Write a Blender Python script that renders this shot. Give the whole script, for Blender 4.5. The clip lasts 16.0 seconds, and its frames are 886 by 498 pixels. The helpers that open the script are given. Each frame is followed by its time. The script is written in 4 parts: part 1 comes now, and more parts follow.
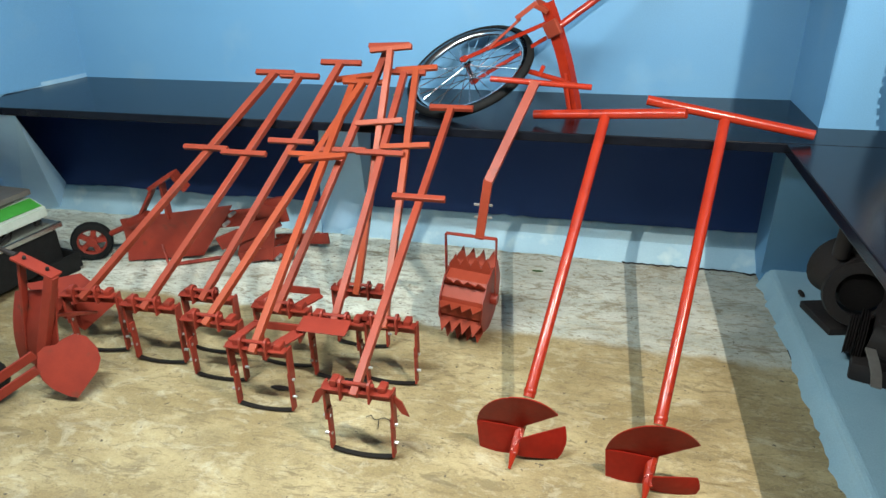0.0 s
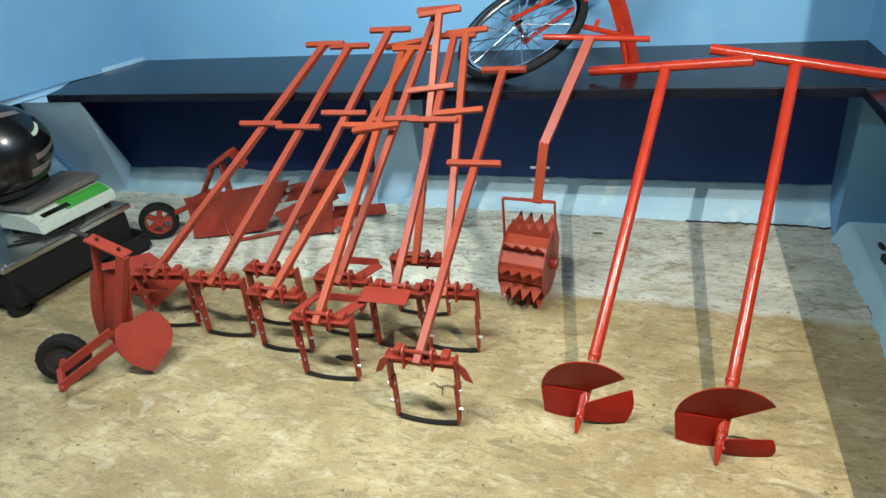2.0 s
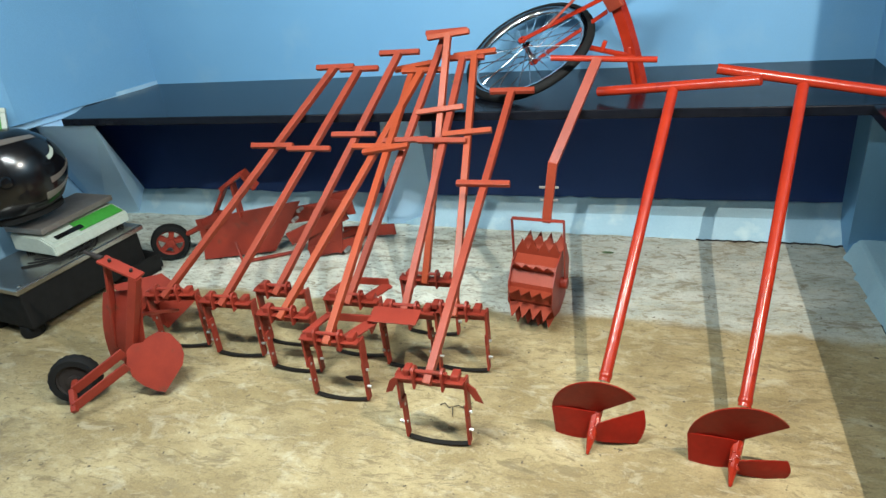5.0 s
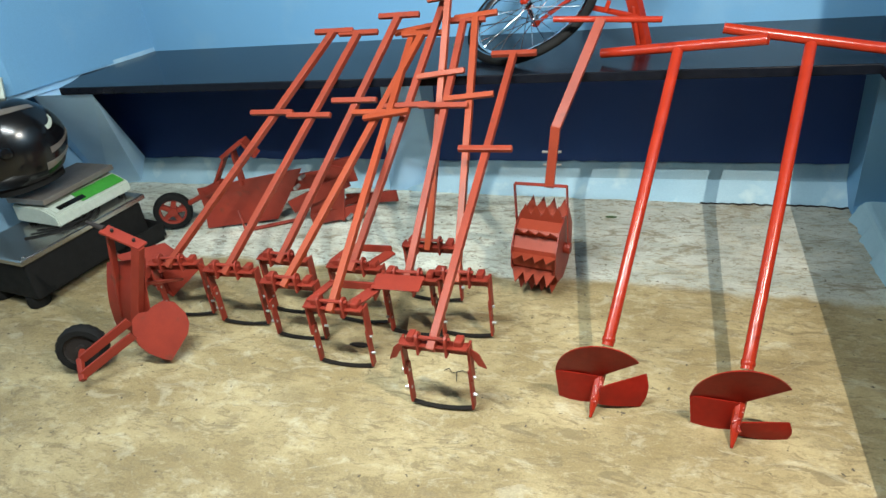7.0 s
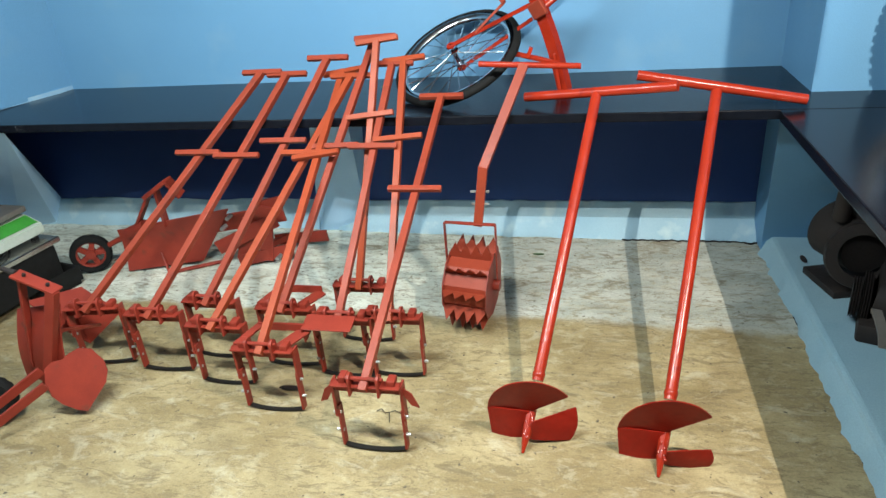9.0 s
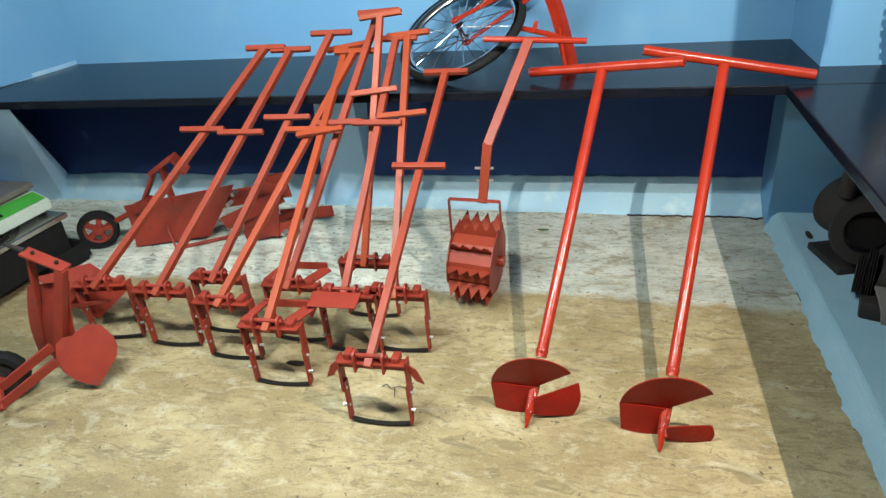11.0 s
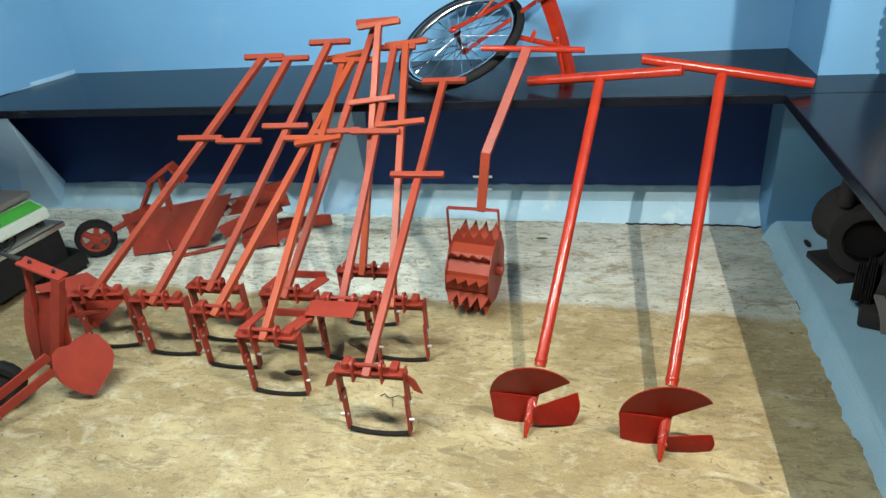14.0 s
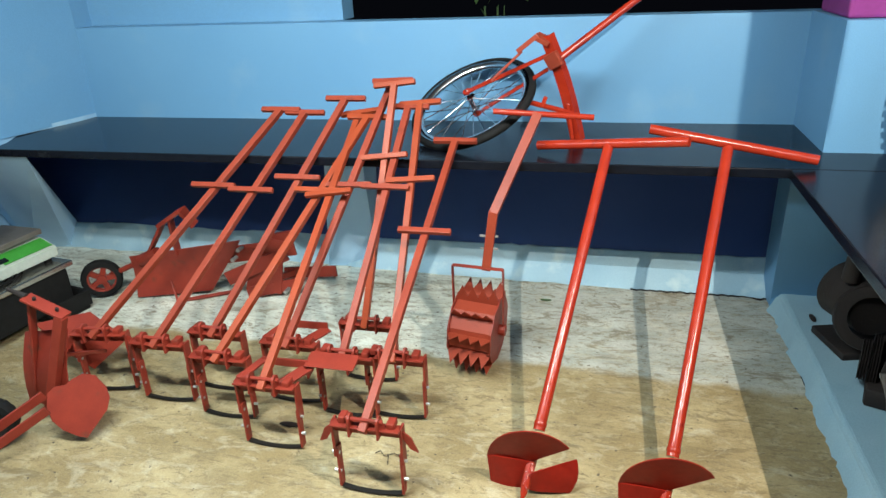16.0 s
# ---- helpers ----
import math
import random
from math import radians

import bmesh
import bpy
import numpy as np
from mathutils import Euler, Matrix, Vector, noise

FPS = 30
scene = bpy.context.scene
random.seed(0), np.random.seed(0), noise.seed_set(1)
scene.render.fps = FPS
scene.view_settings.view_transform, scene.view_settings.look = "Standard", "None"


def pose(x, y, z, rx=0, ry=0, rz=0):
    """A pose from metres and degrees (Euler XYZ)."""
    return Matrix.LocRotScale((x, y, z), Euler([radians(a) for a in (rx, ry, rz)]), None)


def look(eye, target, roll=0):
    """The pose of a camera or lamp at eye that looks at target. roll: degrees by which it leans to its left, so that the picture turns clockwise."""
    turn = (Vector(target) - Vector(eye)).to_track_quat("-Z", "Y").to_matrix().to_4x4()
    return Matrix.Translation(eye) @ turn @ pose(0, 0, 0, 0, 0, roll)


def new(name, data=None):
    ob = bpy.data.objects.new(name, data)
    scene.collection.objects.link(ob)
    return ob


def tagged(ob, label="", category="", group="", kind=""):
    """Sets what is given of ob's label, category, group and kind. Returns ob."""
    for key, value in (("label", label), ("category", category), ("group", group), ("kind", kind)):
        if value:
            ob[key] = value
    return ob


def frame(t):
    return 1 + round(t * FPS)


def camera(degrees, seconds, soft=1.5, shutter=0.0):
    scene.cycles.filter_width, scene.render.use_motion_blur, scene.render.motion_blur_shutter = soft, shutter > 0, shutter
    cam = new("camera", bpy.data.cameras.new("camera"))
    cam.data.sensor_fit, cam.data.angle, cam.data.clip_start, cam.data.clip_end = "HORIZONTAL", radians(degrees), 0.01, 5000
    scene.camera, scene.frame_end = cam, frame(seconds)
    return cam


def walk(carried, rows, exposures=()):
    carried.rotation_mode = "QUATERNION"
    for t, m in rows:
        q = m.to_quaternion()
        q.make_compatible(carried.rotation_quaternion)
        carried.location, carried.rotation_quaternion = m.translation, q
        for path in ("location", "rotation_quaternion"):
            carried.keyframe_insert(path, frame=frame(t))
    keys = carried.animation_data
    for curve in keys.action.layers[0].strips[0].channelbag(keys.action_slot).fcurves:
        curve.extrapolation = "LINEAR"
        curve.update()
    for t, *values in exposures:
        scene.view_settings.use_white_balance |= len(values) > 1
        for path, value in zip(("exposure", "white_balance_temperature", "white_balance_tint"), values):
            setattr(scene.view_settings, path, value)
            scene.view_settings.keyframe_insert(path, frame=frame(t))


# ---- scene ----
cam = camera(66.74, 16.0)
# seconds, place in metres, then yaw, pitch and roll in degrees
ROWS = [
    (0.0, 0.575, -3.100, 1.500, 13.51, -25.48, -1.05),
    (0.5, 0.572, -3.100, 1.501, 14.87, -25.33, 0.47),
    (1.0, 0.568, -3.090, 1.493, 12.53, -26.32, 1.36),
    (1.5, 0.569, -3.085, 1.490, 16.69, -28.20, -2.21),
    (2.0, 0.566, -3.084, 1.488, 19.07, -27.95, -5.75),
    (2.5, 0.559, -3.072, 1.482, 18.55, -25.30, -5.19),
    (3.0, 0.565, -3.090, 1.490, 18.56, -24.98, -5.26),
    (5.5, 0.568, -3.089, 1.492, 20.83, -26.82, -7.20),
    (6.0, 0.571, -3.087, 1.490, 22.31, -27.52, -7.97),
    (6.5, 0.569, -3.088, 1.489, 21.32, -28.38, -7.70),
    (7.0, 0.569, -3.081, 1.490, 20.52, -29.05, -7.28),
    (7.5, 0.570, -3.085, 1.491, 18.18, -27.08, -5.92),
    (8.0, 0.574, -3.087, 1.492, 15.90, -26.98, -5.18),
    (8.5, 0.573, -3.089, 1.495, 15.13, -26.68, -5.34),
    (9.0, 0.575, -3.093, 1.497, 13.57, -26.39, -4.88),
    (11.5, 0.583, -3.090, 1.521, 14.78, -29.47, -5.61),
    (12.0, 0.583, -3.090, 1.519, 15.06, -29.81, -5.86),
    (12.5, 0.581, -3.077, 1.508, 15.07, -29.72, -5.87),
    (13.0, 0.583, -3.085, 1.517, 14.69, -29.41, -5.61),
    (13.5, 0.582, -3.085, 1.517, 14.55, -28.99, -5.52),
    (14.0, 0.582, -3.085, 1.517, 14.20, -28.06, -5.26),
    (14.5, 0.587, -3.090, 1.518, 13.34, -25.99, -4.16),
    (15.0, 0.587, -3.104, 1.532, 12.89, -23.88, -2.43),
    (15.5, 0.589, -3.106, 1.535, 12.74, -23.62, -1.93),
    (16.0, 0.583, -3.091, 1.522, 14.27, -23.25, -2.54),
]
walk(cam, [(t, pose(x, y, z, 90 + pitch, 0, yaw) @ pose(0, 0, 0, 0, 0, roll)) for t, x, y, z, yaw, pitch, roll in ROWS])

# ---- light ----
world = bpy.data.worlds.new("night")
world.use_nodes = True
world.node_tree.nodes["Background"].inputs[0].default_value = (0.010, 0.012, 0.018, 1)
world.node_tree.nodes["Background"].inputs[1].default_value = 0.2
scene.world = world


def lamp(name, at, power, size, colour):
    data = bpy.data.lights.new(name, "POINT")
    data.energy, data.shadow_soft_size, data.color = power, size, colour
    ob = new(name, data)
    ob.location = at
    return ob


lamp("bulb_light", (1.33, -2.30, 2.20), 248, 0.003, (1.0, 0.93, 0.80))
lamp("side_bulb_light", (-1.85, -2.45, 2.12), 48, 0.03, (0.90, 1.0, 0.97))
tube = bpy.data.lights.new("tube_light", "AREA")
tube.shape, tube.size, tube.size_y = "RECTANGLE", 1.2, 0.05
tube.energy, tube.color, tube.spread = 58, (0.88, 1.0, 1.0), radians(140)
new("tube_light", tube).matrix_basis = look((-0.45, -2.20, 2.22), (-0.40, -0.70, 0.1))

# ---- materials ----


def material(name, colour, rough=0.5, metal=0.0, colour2=None, scale=8.0, grain=60.0, bump=0.1, spread=0.5, coat=0.0, stains=None, stain_scale=2.0, stain_edge=(0.55, 0.7), gloss=0.5):
    """Two colours mixed by a coarse and a fine noise, with stains, roughness variation and relief."""
    m = bpy.data.materials.new(name)
    m.use_nodes = True
    nt = m.node_tree
    n, l = nt.nodes, nt.links
    b = n["Principled BSDF"]
    b.inputs["Metallic"].default_value = metal
    b.inputs["Coat Weight"].default_value = coat
    b.inputs["Specular IOR Level"].default_value = gloss
    b.inputs["Coat Roughness"].default_value = 0.12
    tc = n.new("ShaderNodeTexCoord")
    geo = n.new("ShaderNodeNewGeometry")
    coarse, fine = n.new("ShaderNodeTexNoise"), n.new("ShaderNodeTexNoise")
    coarse.inputs["Scale"].default_value, coarse.inputs["Detail"].default_value = scale, 6
    fine.inputs["Scale"].default_value, fine.inputs["Detail"].default_value = grain, 4
    for t in (coarse, fine):
        l.new(geo.outputs["Position"], t.inputs["Vector"])
    ramp = n.new("ShaderNodeMapRange")
    ramp.inputs[1].default_value, ramp.inputs[2].default_value = 0.5 - spread / 2, 0.5 + spread / 2
    l.new(coarse.outputs["Fac"], ramp.inputs[0])
    mix = n.new("ShaderNodeMix")
    mix.data_type = "RGBA"
    c2 = colour2 or tuple(c * 0.75 for c in colour)
    mix.inputs[6].default_value, mix.inputs[7].default_value = (*colour, 1), (*c2, 1)
    l.new(ramp.outputs[0], mix.inputs[0])
    out = mix.outputs[2]
    mul = n.new("ShaderNodeMix")
    mul.data_type, mul.blend_type = "RGBA", "OVERLAY"
    mul.inputs[0].default_value = 0.16
    l.new(out, mul.inputs[6])
    l.new(fine.outputs["Fac"], mul.inputs[7])
    out = mul.outputs[2]
    if stains:
        st = n.new("ShaderNodeTexNoise")
        st.inputs["Scale"].default_value, st.inputs["Detail"].default_value = stain_scale, 8
        l.new(geo.outputs["Position"], st.inputs["Vector"])
        mr = n.new("ShaderNodeMapRange")
        mr.inputs[1].default_value, mr.inputs[2].default_value = stain_edge
        l.new(st.outputs["Fac"], mr.inputs[0])
        sm = n.new("ShaderNodeMix")
        sm.data_type = "RGBA"
        sm.inputs[7].default_value = (*stains, 1)
        l.new(mr.outputs[0], sm.inputs[0])
        l.new(out, sm.inputs[6])
        out = sm.outputs[2]
    l.new(out, b.inputs["Base Color"])
    rr = n.new("ShaderNodeMapRange")
    rr.inputs[3].default_value, rr.inputs[4].default_value = rough * 0.8, min(1, rough * 1.2)
    l.new(coarse.outputs["Fac"], rr.inputs[0])
    l.new(rr.outputs[0], b.inputs["Roughness"])
    if bump:
        bp = n.new("ShaderNodeBump")
        bp.inputs["Strength"].default_value, bp.inputs["Distance"].default_value = bump, 0.004
        l.new(fine.outputs["Fac"], bp.inputs["Height"])
        l.new(bp.outputs["Normal"], b.inputs["Normal"])
    return m


M_WALL = material("blue_wall_paint", (0.136, 0.305, 0.48), 0.5, scale=1.3, grain=260, bump=0.05, colour2=(0.107, 0.265, 0.445), stains=(0.17, 0.32, 0.46), stain_scale=3.0, stain_edge=(0.58, 0.8))
# Wall blue, darkened so that the colour carries the shade under the shelf.
M_WALLLOW = material("shelf_shaded_blue_paint", (0.034, 0.072, 0.22), 0.7, scale=2.0, grain=220, bump=0.1, colour2=(0.026, 0.058, 0.185), gloss=0.25)
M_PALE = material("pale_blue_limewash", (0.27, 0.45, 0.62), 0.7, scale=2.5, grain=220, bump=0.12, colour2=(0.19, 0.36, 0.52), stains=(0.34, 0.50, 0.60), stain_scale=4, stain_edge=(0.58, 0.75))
# Skirting plaster, pale to stand in for the lit foot of the wall.
M_SKIRT = material("lit_band_skirting", (0.37, 0.53, 0.62), 0.8, scale=3, grain=200, bump=0.2, colour2=(0.28, 0.45, 0.56), stains=(0.46, 0.60, 0.64), stain_scale=9, stain_edge=(0.56, 0.7))
M_PLATE = material("polished_steel_plate", (0.50, 0.49, 0.47), 0.24, metal=0.95, scale=5, grain=90, bump=0.03, colour2=(0.40, 0.38, 0.36))
M_BLADERED = material("deep_red_plate_paint", (0.25, 0.012, 0.006), 0.38, scale=12, grain=60, bump=0.1, colour2=(0.19, 0.009, 0.005), gloss=0.16, stains=(0.28, 0.022, 0.010), stain_scale=10, stain_edge=(0.62, 0.75))
M_BRACKET = material("pale_blue_whitewash", (0.46, 0.68, 0.88), 0.75, scale=4, grain=240, bump=0.15, colour2=(0.38, 0.59, 0.81))
M_PLINTH = material("worn_blue_plinth_paint", (0.30, 0.44, 0.50), 0.7, scale=4, grain=200, bump=0.15, colour2=(0.22, 0.37, 0.46))
M_GRANITE = material("black_granite", (0.003, 0.004, 0.007), 0.2, gloss=0.16, scale=40, grain=300, bump=0.0, colour2=(0.008, 0.009, 0.013))
# For unseen closing surfaces; kept dark to hold bounced light down.
M_CEIL = material("unseen_dark_paint", (0.10, 0.10, 0.11), 0.8, scale=2)
M_RED = material("glossy_red_paint", (0.34, 0.026, 0.009), 0.24, scale=10, grain=26, bump=0.45, colour2=(0.27, 0.018, 0.007), gloss=0.4, stains=(0.20, 0.015, 0.008), stain_scale=18, stain_edge=(0.6, 0.72))
M_ORANGE = material("orange_red_paint", (0.265, 0.044, 0.022), 0.42, scale=7, grain=240, bump=0.05, colour2=(0.20, 0.031, 0.016), gloss=0.2, stains=(0.16, 0.03, 0.018), stain_scale=16, stain_edge=(0.62, 0.72))
M_ORANGE2 = material("bright_orange_paint", (0.30, 0.052, 0.019), 0.4, scale=7, grain=240, bump=0.05, colour2=(0.235, 0.038, 0.014), gloss=0.22)
M_OXIDE = material("red_oxide_paint", (0.25, 0.033, 0.019), 0.45, gloss=0.3, scale=12, grain=240, bump=0.05, colour2=(0.19, 0.023, 0.014), stains=(0.12, 0.035, 0.022), stain_scale=14, stain_edge=(0.62, 0.75))
M_STEEL = material("bare_steel", (0.42, 0.42, 0.41), 0.34, metal=0.65, scale=12, grain=120)
M_BLADE = material("dark_blade_steel", (0.014, 0.012, 0.010), 0.5, metal=0.2, scale=14, grain=120, gloss=0.3)
M_RUBBER = material("black_rubber", (0.009, 0.009, 0.009), 0.8, scale=20, grain=120, bump=0.3, gloss=0.2)
M_CHROME = material("chrome", (0.8, 0.8, 0.82), 0.14, metal=1.0, scale=10)
M_DARK = material("dark_cast_iron", (0.012, 0.010, 0.010), 0.65, scale=10, grain=80, bump=0.4, colour2=(0.024, 0.018, 0.016), gloss=0.3)
M_PLASTIC = material("cream_plastic", (0.44, 0.48, 0.42), 0.45, scale=6, colour2=(0.38, 0.43, 0.37))
M_GREEN = material("green_label", (0.05, 0.30, 0.04), 0.4, scale=6)
M_BLACKGLOSS = material("black_gloss_shell", (0.005, 0.005, 0.006), 0.2, scale=6, bump=0.0, gloss=0.5, coat=0.15)
M_GREY = material("grey_plate", (0.24, 0.22, 0.20), 0.4, metal=0.5, scale=7, colour2=(0.18, 0.15, 0.13))
M_MAGENTA = material("magenta_cloth", (0.24, 0.03, 0.20), 0.85, scale=4)
M_LEAF = material("green_leaf", (0.05, 0.10, 0.03), 0.6, scale=30)


def floor_material():
    """Trowelled cement: a tan screed in front, an older grey one by the wall, with pale blotches and brown stains."""
    m = bpy.data.materials.new("cement_floor")
    m.use_nodes = True
    n, l = m.node_tree.nodes, m.node_tree.links
    b = n["Principled BSDF"]
    geo = n.new("ShaderNodeNewGeometry")

    def noise_at(scale, detail, rough=0.5, stretch=(1, 1, 1), warp=0.0):
        mp = n.new("ShaderNodeMapping")
        mp.inputs["Scale"].default_value = stretch
        l.new(geo.outputs["Position"], mp.inputs["Vector"])
        t = n.new("ShaderNodeTexNoise")
        t.inputs["Scale"].default_value, t.inputs["Detail"].default_value = scale, detail
        t.inputs["Roughness"].default_value, t.inputs["Distortion"].default_value = rough, warp
        l.new(mp.outputs["Vector"], t.inputs["Vector"])
        return t.outputs["Fac"]

    def ranged(value, lo, hi):
        r = n.new("ShaderNodeMapRange")
        r.interpolation_type = "SMOOTHSTEP"
        r.inputs[1].default_value, r.inputs[2].default_value = lo, hi
        l.new(value, r.inputs[0])
        return r.outputs[0]

    def mixed(fac, a, c, kind="MIX"):
        x = n.new("ShaderNodeMix")
        x.data_type, x.blend_type = "RGBA", kind
        for socket, value in ((x.inputs[0], fac), (x.inputs[6], a), (x.inputs[7], c)):
            if isinstance(value, tuple):
                socket.default_value = (*value, 1)
            elif isinstance(value, float):
                socket.default_value = value
            else:
                l.new(value, socket)
        return x.outputs[2]

    blotch = noise_at(2.6, 7, 0.62, (1, 1.5, 1), 0.3)
    front = mixed(ranged(blotch, 0.36, 0.66), (0.255, 0.192, 0.092), (0.40, 0.320, 0.172))
    patches = ranged(noise_at(3.5, 6, 0.6, (1, 2.0, 1), 0.3), 0.34, 0.66)
    back = mixed(patches, (0.36, 0.37, 0.32), (0.53, 0.54, 0.48))
    # Paler version of the back colours.
    pale_back = mixed(patches, (0.52, 0.54, 0.46), (0.72, 0.74, 0.65))
    sep = n.new("ShaderNodeSeparateXYZ")
    l.new(geo.outputs["Position"], sep.inputs[0])
    add = n.new("ShaderNodeMath")
    add.operation = "MULTIPLY_ADD"
    l.new(noise_at(2.2, 5, 0.6), add.inputs[0])
    add.inputs[1].default_value = 0.28
    l.new(sep.outputs["Y"], add.inputs[2])
    # Back zone turns paler towards negative x, with a noisy edge.
    worn = n.new("ShaderNodeMath")
    worn.operation = "MULTIPLY_ADD"
    l.new(noise_at(1.6, 5, 0.6), worn.inputs[0])
    worn.inputs[1].default_value = 0.9
    l.new(sep.outputs["X"], worn.inputs[2])
    back = mixed(ranged(worn.outputs[0], 0.25, 0.85), pale_back, back)
    col = mixed(ranged(add.outputs[0], -0.66, -0.60), front, back)
    streak = noise_at(7, 5, 0.65, (1, 2.6, 1), 0.5)
    col = mixed(ranged(streak, 0.57, 0.66), col, mixed(0.62, col, (0.22, 0.175, 0.10)))
    col = mixed(ranged(noise_at(12, 7, 0.75, (1, 1.6, 1), 0.4), 0.52, 0.62), col, mixed(0.35, col, (0.50, 0.44, 0.30)))
    col = mixed(ranged(noise_at(1.7, 8, 0.7, (1, 1, 1), 0.5), 0.58, 0.68), col, mixed(0.6, col, (0.22, 0.17, 0.09)))
    smear = noise_at(20, 8, 0.78, (1, 2.4, 1), 0.9)
    col = mixed(ranged(smear, 0.51, 0.61), col, mixed(0.65, col, (0.185, 0.14, 0.072)))
    trowel = noise_at(6.5, 9, 0.7, (1, 2.8, 1), 1.6)
    col = mixed(ranged(trowel, 0.54, 0.62), col, mixed(0.62, col, (0.16, 0.12, 0.06)))
    col = mixed(ranged(noise_at(5, 9, 0.72, (1, 2.0, 1), 1.2), 0.55, 0.63), col, mixed(0.35, col, (0.52, 0.48, 0.36)))
    col = mixed(ranged(noise_at(38, 3), 0.68, 0.72), col, (0.09, 0.07, 0.045))
    grain = noise_at(160, 3)
    col = mixed(0.3, col, grain, "OVERLAY")
    l.new(col, b.inputs["Base Color"])
    rr = n.new("ShaderNodeMapRange")
    rr.inputs[3].default_value, rr.inputs[4].default_value = 0.38, 0.8
    l.new(blotch, rr.inputs[0])
    l.new(rr.outputs[0], b.inputs["Roughness"])
    bp = n.new("ShaderNodeBump")
    bp.inputs["Strength"].default_value, bp.inputs["Distance"].default_value = 0.6, 0.008
    l.new(trowel, bp.inputs["Height"])
    b2 = n.new("ShaderNodeBump")
    b2.inputs["Strength"].default_value, b2.inputs["Distance"].default_value = 0.4, 0.004
    l.new(smear, b2.inputs["Height"])
    l.new(bp.outputs["Normal"], b2.inputs["Normal"])
    l.new(b2.outputs["Normal"], b.inputs["Normal"])
    return m


M_FLOOR = floor_material()

# ---- building blocks ----


def part(name, bm, mat, parent=None, label="", smooth=False, at=None):
    me = bpy.data.meshes.new(name)
    bmesh.ops.recalc_face_normals(bm, faces=bm.faces[:])
    bm.to_mesh(me)
    bm.free()
    me.materials.append(mat)
    if smooth:
        me.polygons.foreach_set("use_smooth", [True] * len(me.polygons))
        me.set_sharp_from_angle(angle=radians(40))
    ob = new(name, me)
    ob.parent = parent
    if at is not None:
        ob.matrix_basis = at
    if label:
        ob["label"] = label
    return ob


def thing(name, m, label, category, group="", kind=""):
    ob = new(name)
    ob.empty_display_size = 0.1
    ob.matrix_basis = m
    return tagged(ob, label, category, group, kind)


def box(bm, lo, hi, bevel=0.0, m=None):
    r = bmesh.ops.create_cube(bm, size=1.0)
    v = r["verts"]
    lo, hi = Vector(lo), Vector(hi)
    mat = Matrix.Translation((lo + hi) / 2) @ Matrix.Diagonal((*(hi - lo), 1))
    bmesh.ops.transform(bm, matrix=mat, verts=v)
    if bevel:
        es = list({e for x in v for e in x.link_edges})
        g = bmesh.ops.bevel(bm, geom=es, offset=bevel, segments=2, affect="EDGES", profile=0.5)
        v = list({x for f in g["faces"] for x in f.verts} | {x for x in v if x.is_valid})
    if m is not None:
        bmesh.ops.transform(bm, matrix=m, verts=v)
    return bm


def boxes(*items, bevel=0.0):
    bm = bmesh.new()
    for lo, hi in items:
        box(bm, lo, hi, bevel)
    return bm


def frame_along(a, b, side=(1, 0, 0)):
    """A frame at a whose z runs to b and whose x lies near side."""
    a, b = Vector(a), Vector(b)
    z = (b - a).normalized()
    x = (Vector(side) - z * z.dot(Vector(side))).normalized()
    y = z.cross(x)
    return Matrix.Translation(a) @ Matrix((x, y, z)).transposed().to_4x4()


def bar(bm, a, b, w, h=None, bevel=0.002, side=(1, 0, 0)):
    """A square or flat bar from a to b."""
    h = h or w
    ln = (Vector(b) - Vector(a)).length
    return box(bm, (-w / 2, -h / 2, 0), (w / 2, h / 2, ln), bevel, frame_along(a, b, side))


def pipe(bm, a, b, r, r2=None, seg=16, cap=True):
    ln = (Vector(b) - Vector(a)).length
    side = (1, 0, 0) if abs((Vector(b) - Vector(a)).normalized().x) < 0.9 else (0, 1, 0)
    m = frame_along(a, b, side) @ Matrix.Translation((0, 0, ln / 2))
    bmesh.ops.create_cone(bm, cap_ends=cap, segments=seg, radius1=r, radius2=r if r2 is None else r2, depth=ln, matrix=m)
    return bm


def lathe(bm, profile, seg=32, m=None):
    """A ring swept from (radius, height) pairs round z, closed on itself when its ends meet."""
    rings = []
    for r, z in profile:
        rings.append([bm.verts.new((r * math.cos(2 * math.pi * k / seg), r * math.sin(2 * math.pi * k / seg), z)) for k in range(seg)])
    for a, b in zip(rings, rings[1:]):
        for k in range(seg):
            bm.faces.new((a[k], a[(k + 1) % seg], b[(k + 1) % seg], b[k]))
    if m is not None:
        bmesh.ops.transform(bm, matrix=m, verts=[v for r in rings for v in r])
    return bm


def plate(bm, outline, thick, m=None):
    """A flat plate from an outline in x and z, thick in y."""
    front = [bm.verts.new((x, -thick / 2, z)) for x, z in outline]
    back = [bm.verts.new((x, thick / 2, z)) for x, z in outline]
    bm.faces.new(front)
    bm.faces.new(back[::-1])
    n = len(outline)
    for k in range(n):
        bm.faces.new((front[k], back[k], back[(k + 1) % n], front[(k + 1) % n]))
    if m is not None:
        bmesh.ops.transform(bm, matrix=m, verts=front + back)
    return bm


